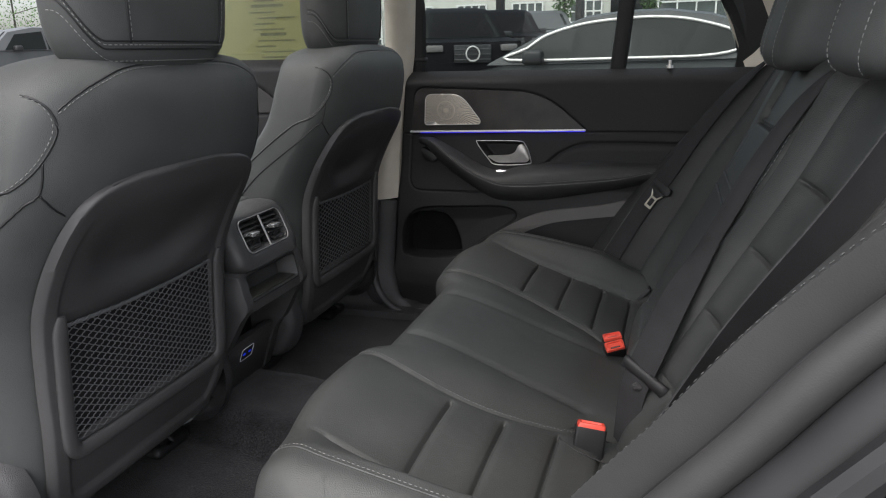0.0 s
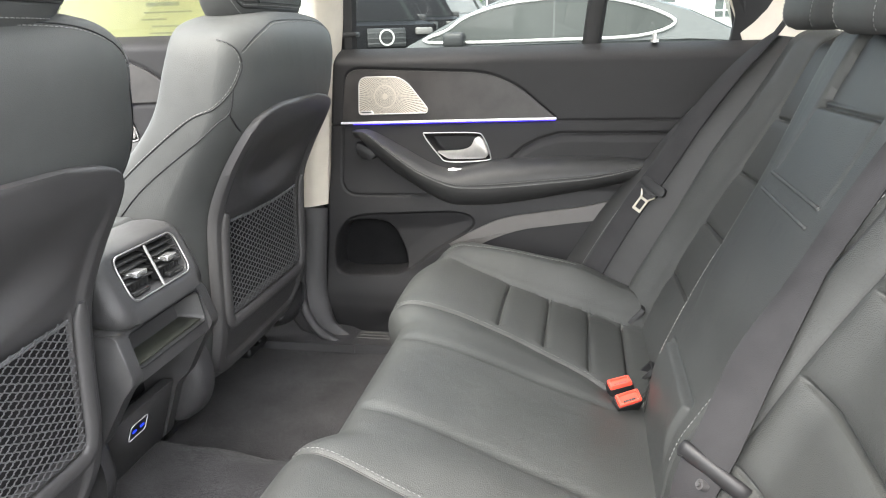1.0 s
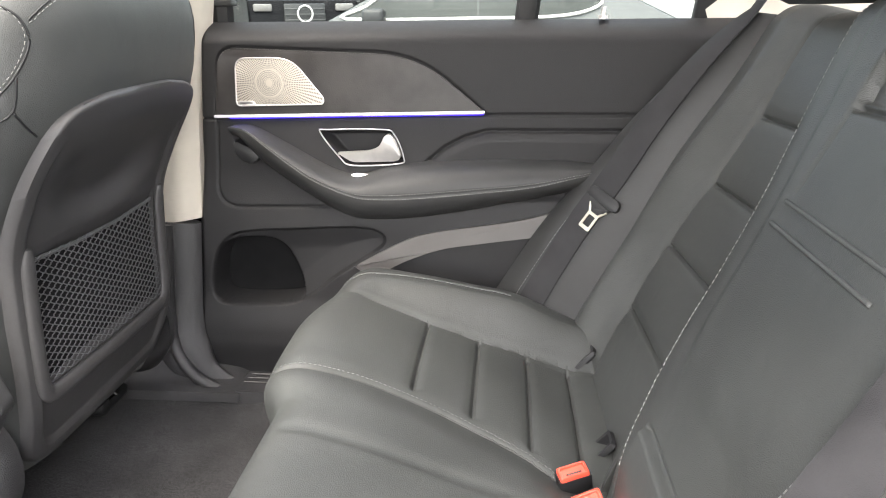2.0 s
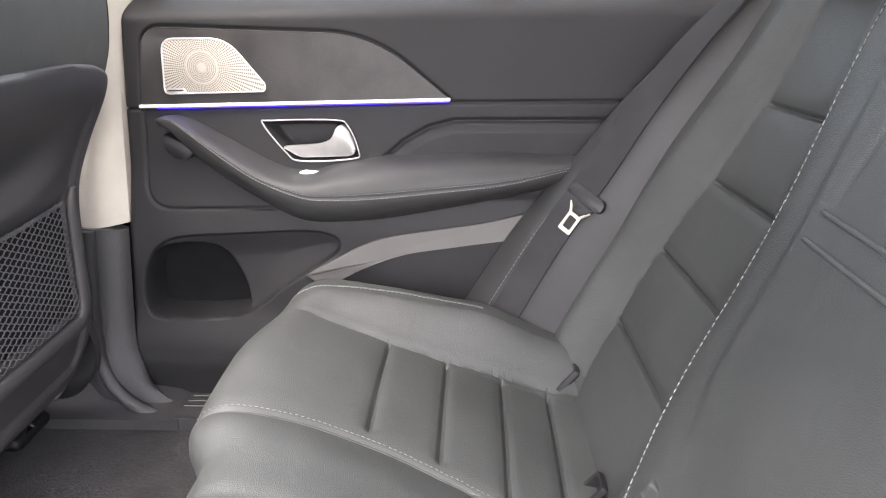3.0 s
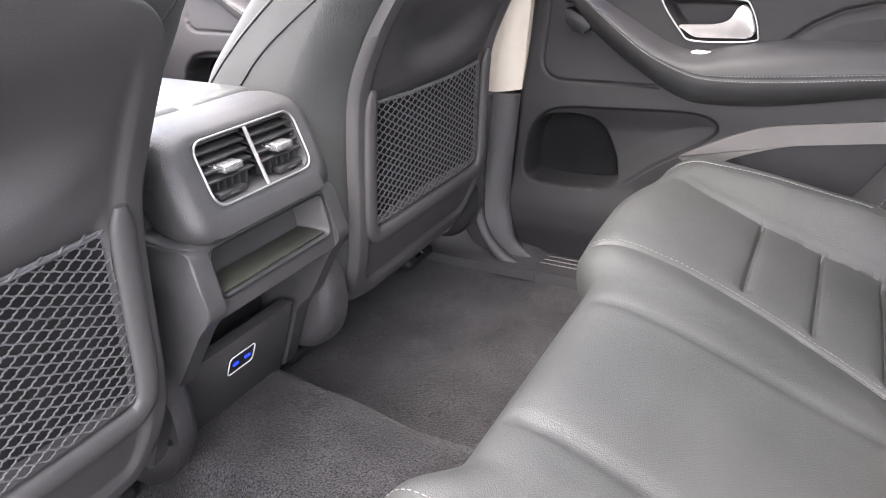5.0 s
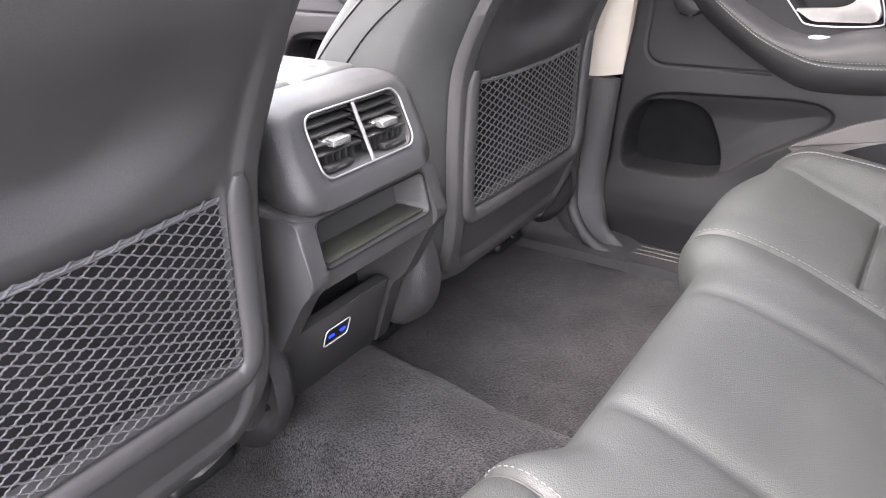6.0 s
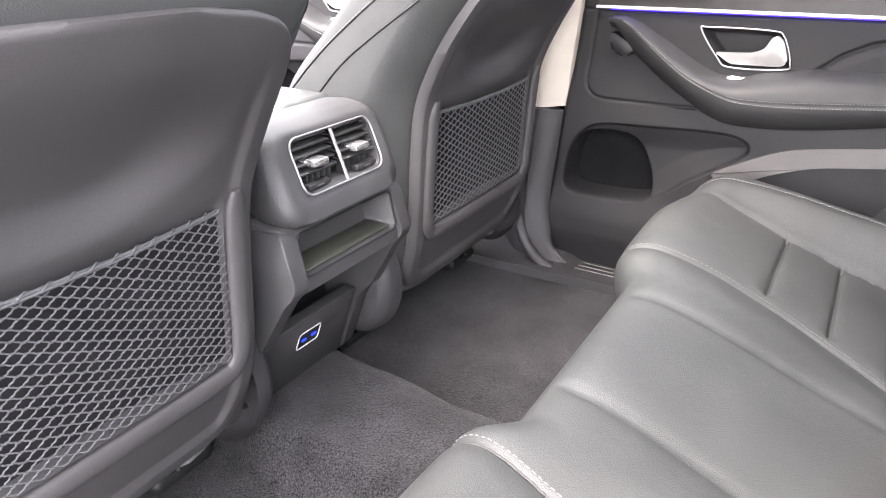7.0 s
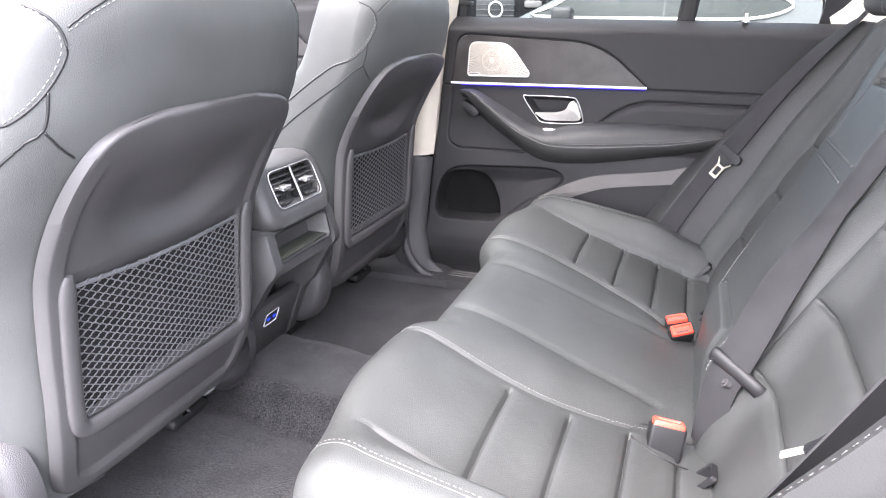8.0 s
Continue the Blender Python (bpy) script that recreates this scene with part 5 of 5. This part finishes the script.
    tube(bm, smooth_line([(-0.168, 0.83, 1.20), (-0.150, 0.80, 1.40), (-0.13, 0.755, 1.57), (0.1, 0.74, 1.60), (0.45, 0.74, 1.59), (0.60, 0.755, 1.52), (0.69, 0.79, 1.40), (0.728, 0.82, 1.29), (0.725, 0.83, 1.22)], 6), 0.024, 8, flat=0.8, up=(0, 1, 0))
    part("window_frame", finish(bm), RUBBER, d)
    if name == "rear_door":
        bm = bmesh.new()
        corner = rounded([(0.700, 1.225), (0.708, 1.30), (0.672, 1.40), (0.60, 1.52), (0.66, 1.54), (0.745, 1.42), (0.800, 1.30), (0.815, 1.225)], 0.01, 3)
        plate(bm, corner, lambda a, b, q: Vector((a, 0.812 - 0.20 * (b - 1.23) + q, b)), 0.02, 0.004)
        part("window_corner", finish(bm), RUBBER, d, "black corner trim behind the glass")
    bm = bmesh.new()
    sheet(bm, lambda u, v: (-0.17 + 0.90 * u, 0.835 - 0.085 * v, 1.24 + 0.36 * v), 3, 3, lambda p, u, v: p + Vector((0, 0.004, 0)))
    pane = part("pane", finish(bm, smooth=False), GLASS, d)
    pane.visible_shadow = False
    bm = bmesh.new()
    tube(bm, [(0.545, 0.782, 1.25), (0.545, 0.782, 1.270)], 0.0042, 10)
    tube(bm, [(0.545, 0.782, 1.25), (0.545, 0.782, 1.257)], 0.009, 10)
    part("lock_pin", finish(bm), SATIN, d, "pale lock pin")
    return d


DECOR = material("open_pore_wood", (0.026, 0.0235, 0.0228), 0.42, vary=0.35, scale=18, grain=0.5, grain_scale=420)
GRILLE = material("perforated_grille", (0.70, 0.64, 0.57), 0.42, metal=0.6, vary=0.1, scale=30)
t = GRILLE.node_tree
b = t.nodes["Principled BSDF"]
co = t.nodes.new("ShaderNodeTexCoord")
mp = t.nodes.new("ShaderNodeMapping")
mp.inputs["Location"].default_value = (0.048, 0, -1.145)
t.links.new(co.outputs["Object"], mp.inputs["Vector"])
sp = t.nodes.new("ShaderNodeSeparateXYZ")
t.links.new(mp.outputs[0], sp.inputs[0])


def calc(op, a, b=None, clamp=False):
    n = t.nodes.new("ShaderNodeMath")
    n.operation, n.use_clamp = op, clamp
    for i, v in enumerate((a, b)):
        if v is None:
            continue
        if isinstance(v, (int, float)):
            n.inputs[i].default_value = v
        else:
            t.links.new(v, n.inputs[i])
    return n.outputs[0]


ang = calc("ARCTAN2", sp.outputs[2], sp.outputs[0])
rad = calc("SQRT", calc("ADD", calc("MULTIPLY", sp.outputs[0], sp.outputs[0]), calc("MULTIPLY", sp.outputs[2], sp.outputs[2])))
spokes = calc("SINE", calc("MULTIPLY", ang, 84.0))
rings = calc("SINE", calc("MULTIPLY", rad, 2 * math.pi / 0.0031))
holes = calc("GREATER_THAN", calc("MULTIPLY", calc("ADD", spokes, 0.25), calc("ADD", rings, 0.9)), 0.45)
holes = calc("MULTIPLY", holes, calc("GREATER_THAN", calc("ABSOLUTE", calc("SUBTRACT", rad, 0.0245)), 0.0014))
holes = calc("MULTIPLY", holes, calc("GREATER_THAN", rad, 0.007))
mixc = t.nodes.new("ShaderNodeMix")
mixc.data_type = "RGBA"
mixc.inputs[6].default_value, mixc.inputs[7].default_value = (0.74, 0.68, 0.60, 1), (0.20, 0.18, 0.16, 1)
t.links.new(holes, mixc.inputs[0])
t.links.new(mixc.outputs[2], b.inputs["Base Color"])

rear_door = door(0.0, "dark vinyl rear door with metal speaker grille and blue light strip", "rear_door")
rear_door.matrix_basis = Matrix.Translation((0.09, 0.7115, 0.002)) @ Matrix.Rotation(radians(-1.49), 4, "Z") @ Matrix.Translation((-0.09, -0.731, 0))
front_door = door(-0.89, "dark vinyl front passenger door with blue light strip", "front_door", 0.045, -0.75, 0.66)
front_door.location.y = -0.012

# paper form on the front passenger window
PAPER = material("cream_paper", (0.80, 0.77, 0.56), 0.9, vary=0.03, scale=15)
pt = PAPER.node_tree
thin, both = pt.nodes.new("ShaderNodeBsdfTranslucent"), pt.nodes.new("ShaderNodeMixShader")
thin.inputs[0].default_value = (0.85, 0.80, 0.52, 1)
both.inputs[0].default_value = 0.55
pt.links.new(pt.nodes["Principled BSDF"].outputs[0], both.inputs[1])
pt.links.new(thin.outputs[0], both.inputs[2])
pt.links.new(both.outputs[0], pt.nodes["Material Output"].inputs[0])
form = thing("window_form", "cream paper price form stuck on the front passenger window", "paper form")
bm = bmesh.new()
sheet(bm, lambda u, v: (-1.04 + 0.62 * u, 0.841 - 0.085 * (0.06 + 0.9 * v), 1.24 + 0.36 * (0.06 + 0.9 * v)), 3, 3, lambda p, u, v: p + Vector((0, 0.0006, 0)))
part("sheet", finish(bm, smooth=False), PAPER, form)


def on_form(x, v):
    return Vector((x, 0.8395 - 0.085 * v, 1.24 + 0.36 * v))


PRINT = material("grey_print", (0.58, 0.56, 0.43), 0.9, vary=0.1, scale=60)
for k in range(17):
    v, x = 0.12 + 0.046 * k, -0.70 + 0.012 * (k % 3)
    w = (0.13, 0.09, 0.11, 0.07)[k % 4]
    bm = bmesh.new()
    plate(bm, [(x, v), (x + w, v), (x + w, v + 0.012 + 0.012 * (k % 5 == 0)), (x, v + 0.012 + 0.012 * (k % 5 == 0))], lambda a, b2, q: on_form(a, b2) + Vector((0, q, 0)), 0.0004)
    part("print_bar", finish(bm, smooth=False), PRINT, form)

# ---------------------------------------------------------------- outside
GROUND = 0.10
ASPHALT = material("asphalt", (0.16, 0.16, 0.157), 0.9, vary=0.3, scale=3, grain=0.8, grain_scale=120)
bm = bmesh.new()
rise = lambda y: GROUND + 0.035 * float(np.clip(y - 7.5, 0, 55))
px, py = np.meshgrid(np.array([-400, -60, -20, 0, 20, 60, 400.0]), np.array([-400, -60, 0, 7.5, 20, 40, 62.5, 400.0]), indexing="ij")
mesh_grid(bm, px, py, np.array([[rise(v) for v in row] for row in py]))
tagged(part("ground", finish(bm, smooth=False), ASPHALT), "grey asphalt car park", "ground", kind="structure")
WHITE_WALL = material("white_cladding", (0.52, 0.52, 0.47), 0.6, vary=0.06, scale=1)
WINDOW_DARK = material("window_glass", (0.06, 0.075, 0.075), 0.08, vary=0.2, scale=0.5)
ALU = material("white_frame", (0.7, 0.7, 0.68), 0.4, vary=0.05, scale=3)
LEAF = material("leaves", (0.06, 0.13, 0.03), 0.6, vary=0.4, scale=6)
BARK = material("bark", (0.05, 0.045, 0.04), 0.9, vary=0.3, scale=20)
SILVER = material("grey_paint", (0.075, 0.078, 0.08), 0.45, vary=0.05, scale=2, spec=0.3)
# paler than the other tint: the sky's reflection is in the colour
SIDE_GLASS = material("sky_grey_side_glass", (0.034, 0.037, 0.036), 0.3, vary=0.15, scale=1.5, spec=0.1)
BLACKP = material("black_paint", (0.008, 0.008, 0.009), 0.5, vary=0.1, scale=2, spec=0.03)
TINT = material("tinted_glass", (0.014, 0.016, 0.016), 0.5, vary=0.1, scale=1, spec=0.03)
DULL = material("dull_chrome", (0.06, 0.06, 0.06), 0.5, metal=0.3, vary=0.1, scale=10)
TYRE = material("tyre", (0.015, 0.015, 0.015), 0.85, vary=0.2, scale=20)


def parked_car(name, label, m, paint, prof, roof, glass, wide, group="parked cars", chrome=True):
    """A parked car: side profile below the glass, greenhouse, side glass, wheels. Its near side faces -y."""
    c = thing(name, label, "car", group=group)
    bm = bmesh.new()

    def ys(z, s):
        return s * (wide / 2 - 0.10 * max(0, z - 0.85))
    for outline in (prof,):
        n = len(outline)
        rows = [[bm.verts.new((x, s * wide / 2 * k, z)) for x, z in outline] for s, k in ((-1, 0.96), (-1, 1.0), (1, 1.0), (1, 0.96))]
        for a, b2 in zip(rows, rows[1:]):
            for i in range(n):
                bm.faces.new((a[i], a[(i + 1) % n], b2[(i + 1) % n], b2[i]))
        bm.faces.new(rows[0][::-1])
        bm.faces.new(rows[-1])
    part("body", finish(bm, angle=40), paint, c)
    bm = bmesh.new()
    n = len(roof)
    zb = min(z for x, z in roof)
    rows = [[bm.verts.new((x, s * (wide / 2 * 0.97 - 0.38 * (z - zb) - k), z + e)) for x, z in roof] for s, k, e in ((-1, 0, 0), (-1, 0.25, 0.03), (1, 0.25, 0.03), (1, 0, 0))]
    for a, b2 in zip(rows, rows[1:]):
        for i in range(n):
            bm.faces.new((a[i], a[(i + 1) % n], b2[(i + 1) % n], b2[i]))
    bm.faces.new(rows[0][::-1])
    bm.faces.new(rows[-1])
    part("roof", finish(bm, angle=40), paint, c)
    for s in (-1, 1):
        for k, g in enumerate(glass):
            bm = bmesh.new()
            plate(bm, g, lambda a, b2, q, s=s: Vector((a, s * (wide / 2 * 0.97 - 0.38 * (b2 - zb) + 0.012 - q), b2)), 0.01)
            part("side_window", finish(bm, smooth=False), SIDE_GLASS if chrome else TINT, c, "dark tinted glass")
        if chrome:
            bm = bmesh.new()
            tube(bm, [(x, s * (wide / 2 * 0.97 - 0.38 * (z - zb) + 0.014), z) for x, z, q in smooth_line([(x, z, 0) for x, z in chrome_line(glass)], 4, True)], 0.017, 6, closed=True, up=(0, 1, 0))
            part("window_trim", finish(bm, angle=0), SATIN, c, "bright trim round the side glass")
        for wx in (prof_len(prof)[0] + 0.85, prof_len(prof)[1] - 0.95):
            bm = bmesh.new()
            tube(bm, [(wx, s * (wide / 2 - 0.20), 0.33), (wx, s * (wide / 2 + 0.005), 0.33)], 0.33, 28)
            w = part("wheel", finish(bm), TYRE, c)
            bm = bmesh.new()
            tube(bm, [(wx, s * (wide / 2 - 0.02), 0.33), (wx, s * (wide / 2 + 0.012), 0.33)], 0.23, 20)
            part("rim", finish(bm), SATIN, w)
        bm = bmesh.new()
        mx = glass[0][0][0] + 0.28
        box(bm, mx - 0.10, mx + 0.10, s * (wide / 2 + 0.10) - 0.10, s * (wide / 2 + 0.10) + 0.10, zb + 0.0, zb + 0.14, 0.04, 3)
        part("mirror", finish(bm, angle=60), DARK, c)
    for nm, (xa, za), (xb, zb2) in (("windscreen", roof[0], roof[1]), ("rear_window", roof[-1], roof[-2])):
        bm = bmesh.new()
        d = Vector((xb - xa, 0, zb2 - za)).normalized()
        out = Vector((-d.z, 0, d.x)) * (1 if nm == "windscreen" else -1)
        q = [Vector((xa, s * (wide / 2 * 0.97 - 0.38 * (za - zb) - 0.14), za)) for s in (-1, 1)] + [Vector((xb, s * (wide / 2 * 0.97 - 0.38 * (zb2 - zb) - 0.14), zb2)) for s in (1, -1)]
        f = [bm.verts.new(p + out * 0.022) for p in q]
        g = [bm.verts.new(p - out * 0.01) for p in q]
        bm.faces.new(f)
        bm.faces.new(g[::-1])
        for i in range(4):
            bm.faces.new((f[i], g[i], g[(i + 1) % 4], f[(i + 1) % 4]))
        part(nm, finish(bm, smooth=False), TINT, c, "dark tinted glass")
    c.matrix_world = m
    return c


def prof_len(prof):
    return min(x for x, z in prof), max(x for x, z in prof)


def chrome_line(glass):
    """Once round the outside of all side panes, front to rear above and back below."""
    upper = [p for g in glass for p in g if p[1] > 1.12]
    lower = [p for g in glass for p in g if p[1] <= 1.12]
    loop = sorted(upper) + sorted(lower, reverse=True)
    return [p for i, p in enumerate(loop) if math.dist(p, loop[i - 1]) > 0.08]


sed_prof = [(-2.4, 0.25), (-2.45, 0.6), (-2.3, 0.82), (-1.6, 0.97), (-1.2, 1.05), (1.3, 1.08), (2.1, 1.03), (2.42, 0.96), (2.45, 0.5), (2.35, 0.25)]
sed_roof = [(-1.38, 1.05), (-0.9, 1.30), (-0.4, 1.49), (0.0, 1.535), (0.4, 1.535), (0.8, 1.48), (1.3, 1.32), (1.85, 1.05)]
sed_glass = [[(-1.146, 1.10), (-0.96, 1.21), (-0.765, 1.335), (-0.40, 1.435), (0.05, 1.475), (0.05, 1.098)], [(0.066, 1.097), (0.066, 1.476), (0.40, 1.472), (0.695, 1.425), (1.0, 1.33), (1.157, 1.218), (0.834, 1.114)]]
parked_car("parked_sedan", "grey fastback saloon with bright trim round tinted side windows", pose(0.05, 7.13, GROUND), SILVER, sed_prof, sed_roof, sed_glass, 1.86)
suv_prof = [(-2.4, 0.3), (-2.42, 0.8), (-2.3, 1.05), (-1.0, 1.15), (2.3, 1.15), (2.38, 0.7), (2.3, 0.3)]
suv_roof = [(-1.1, 1.13), (-0.5, 1.62), (0.2, 1.74), (1.9, 1.72), (2.3, 1.13)]
suv_glass = [[(-0.7, 1.17), (-0.35, 1.56), (0.4, 1.64), (0.4, 1.17)], [(0.46, 1.17), (0.46, 1.64), (1.7, 1.62), (1.95, 1.17)]]
for px, py, rot, pnt, lab in ((-4.2, 14.8, 114, BLACKP, "black sport utility vehicle with chrome grille"), (-4.2, 19.3, 108, BLACKP, "black boxy off-roader with slatted grille"), (-4.0, 24.5, 106, SILVER, "grey parked sport utility vehicle"), (-9.5, 13.5, 100, SILVER, "silver parked sport utility vehicle"), (6.3, 15, 90, SILVER, "pale parked sport utility vehicle"), (-17.6, 15.6, 70, SILVER, "silver parked sport utility vehicle")):
    c = parked_car("parked_suv", lab, pose(px, py, rise(py), 0, 0, rot) @ Matrix.Diagonal((1, 1, 1.05, 1)), pnt, suv_prof, suv_roof, suv_glass, 1.95, chrome=False)
    bm = bmesh.new()
    box(bm, -2.46, -2.40, -0.36, 0.36, 0.68, 1.0, 0.02)
    g = part("grille", finish(bm), DARK, c, "black grille with bright slats")
    for k in range(3):
        bm = bmesh.new()
        box(bm, -2.475, -2.455, -0.36, 0.36, 0.73 + 0.09 * k, 0.75 + 0.09 * k, 0.004)
        part("slat", finish(bm), DULL, g)
    bm = bmesh.new()
    tube(bm, [(-2.482, 0.13 * math.cos(k * math.pi / 8), 0.84 + 0.13 * math.sin(k * math.pi / 8)) for k in range(16)], 0.016, 6, closed=True, up=(1, 0, 0))
    part("ring_badge", finish(bm), SATIN, g, "bright plain ring")
    for s in (-1, 1):
        bm = bmesh.new()
        box(bm, -2.44, -2.28, s * 0.72 - 0.16, s * 0.72 + 0.16, 0.88, 1.0, 0.03)
        part("headlight", finish(bm), LIGHT_TRIM, c, "grey headlight")

# white building with gridded doors
shop = thing("showroom_building", "white clad showroom building with gridded windows", "building")
bm = bmesh.new()
box(bm, -46, 40, 60, 80, GROUND, 9.0)
part("wall", finish(bm, smooth=False), WHITE_WALL, shop)
bm = bmesh.new()
box(bm, -46.3, 40.3, 59.6, 80.3, 9.0, 9.9)
part("roof", finish(bm, smooth=False), ALU, shop)


def gridded(x0, x1, z0, z1, nx, nz, name="window"):
    bm = bmesh.new()
    box(bm, x0, x1, 59.9, 59.97, z0, z1)
    w = part(name, finish(bm, smooth=False), WINDOW_DARK, shop)
    bm = bmesh.new()
    for j in range(nx + 1):
        x = x0 + (x1 - x0) * j / nx
        box(bm, x - 0.06, x + 0.06, 59.80, 59.92, z0, z1)
    for j in range(nz + 1):
        z = z0 + (z1 - z0) * j / nz
        box(bm, x0, x1, 59.78, 59.93, z - 0.06, z + 0.06)
    part("window_frame", finish(bm, smooth=False), ALU, w)


for k in range(9):
    gridded(-45.6 + 4.7 * k, -43.1 + 4.7 * k, 1.6, 4.9, 4, 4)
bm = bmesh.new()
box(bm, -4.8, -1.4, 59.7, 59.98, GROUND, 5.6)
part("dark_panel", finish(bm, smooth=False), TINT, shop)
gridded(-1.2, 7.2, GROUND, 6.0, 6, 4, "entrance")
for k in range(5):
    gridded(10.0 + 5.2 * k, 13.0 + 5.2 * k, 1.6, 4.9, 4, 4)


def tree(x, y, h, spread):
    tr = thing("tree", "young leafy green tree in the car park", "tree", (x, y, rise(y)), "trees")
    rnd = random.Random(int(x * 10 + y))
    bm = bmesh.new()
    tube(bm, [(0, 0, 0), (0.03, 0, h * 0.5), (0, 0.02, h * 0.9)], lambda k: 0.09 * (1 - 0.8 * k), 8)
    for k in range(9):
        a, z = k * 2.4, h * (0.35 + 0.06 * k)
        tube(bm, [(0.02, 0, z), (spread * 0.6 * math.cos(a), spread * 0.6 * math.sin(a), z + 0.5)], lambda q: 0.03 * (1 - 0.8 * q), 5)
    part("trunk", finish(bm), BARK, tr)
    bm = bmesh.new()
    for k in range(2600):
        a, r, z = rnd.uniform(0, 6.283), spread * math.sqrt(rnd.random()), rnd.uniform(0.25, 1.0)
        r *= math.sin(math.pi * min(1, max(0.05, (z - 0.2) / 0.85))) ** 0.6 * (0.75 + 0.25 * math.sin(5 * a + 9 * z))
        c = Vector((r * math.cos(a), r * math.sin(a), z * h))
        s = rnd.uniform(0.05, 0.10)
        m = Euler((rnd.uniform(-1, 1), rnd.uniform(-1, 1), rnd.uniform(0, 6))).to_matrix()
        bm.faces.new([bm.verts.new(c + m @ Vector(q) * s) for q in ((-1, 0, 0), (0, -0.45, 0.1), (1, 0, 0), (0, 0.45, 0.1))])
    part("crown", bm, LEAF, tr)


tree(-3.76, 28, 6.4, 0.85)
tree(-0.6, 28, 6.6, 0.8)
tree(-14, 16, 6, 2.2)
tree(-17, 20, 7, 2.8)
tree(8, 20, 5.5, 1.0)
tree(-33, 30, 8, 4.5)
for x, y in ((-4.86, 22), (-2.39, 22), (1.99, 22)):
    pl2 = thing("lamp_post", "dark steel canopy post", "post", (x, y, rise(y)), "posts")
    bm = bmesh.new()
    box(bm, -0.12, 0.12, -0.12, 0.12, 0, 5.2, 0.01)
    part("pole", finish(bm), DARK, pl2)
    bm = bmesh.new()
    for s in (-1, 1):
        tube(bm, [(0, 0, 2.3), (s * 1.2, 0, 4.2)], 0.06, 8)
    part("brace", finish(bm), DARK, pl2)
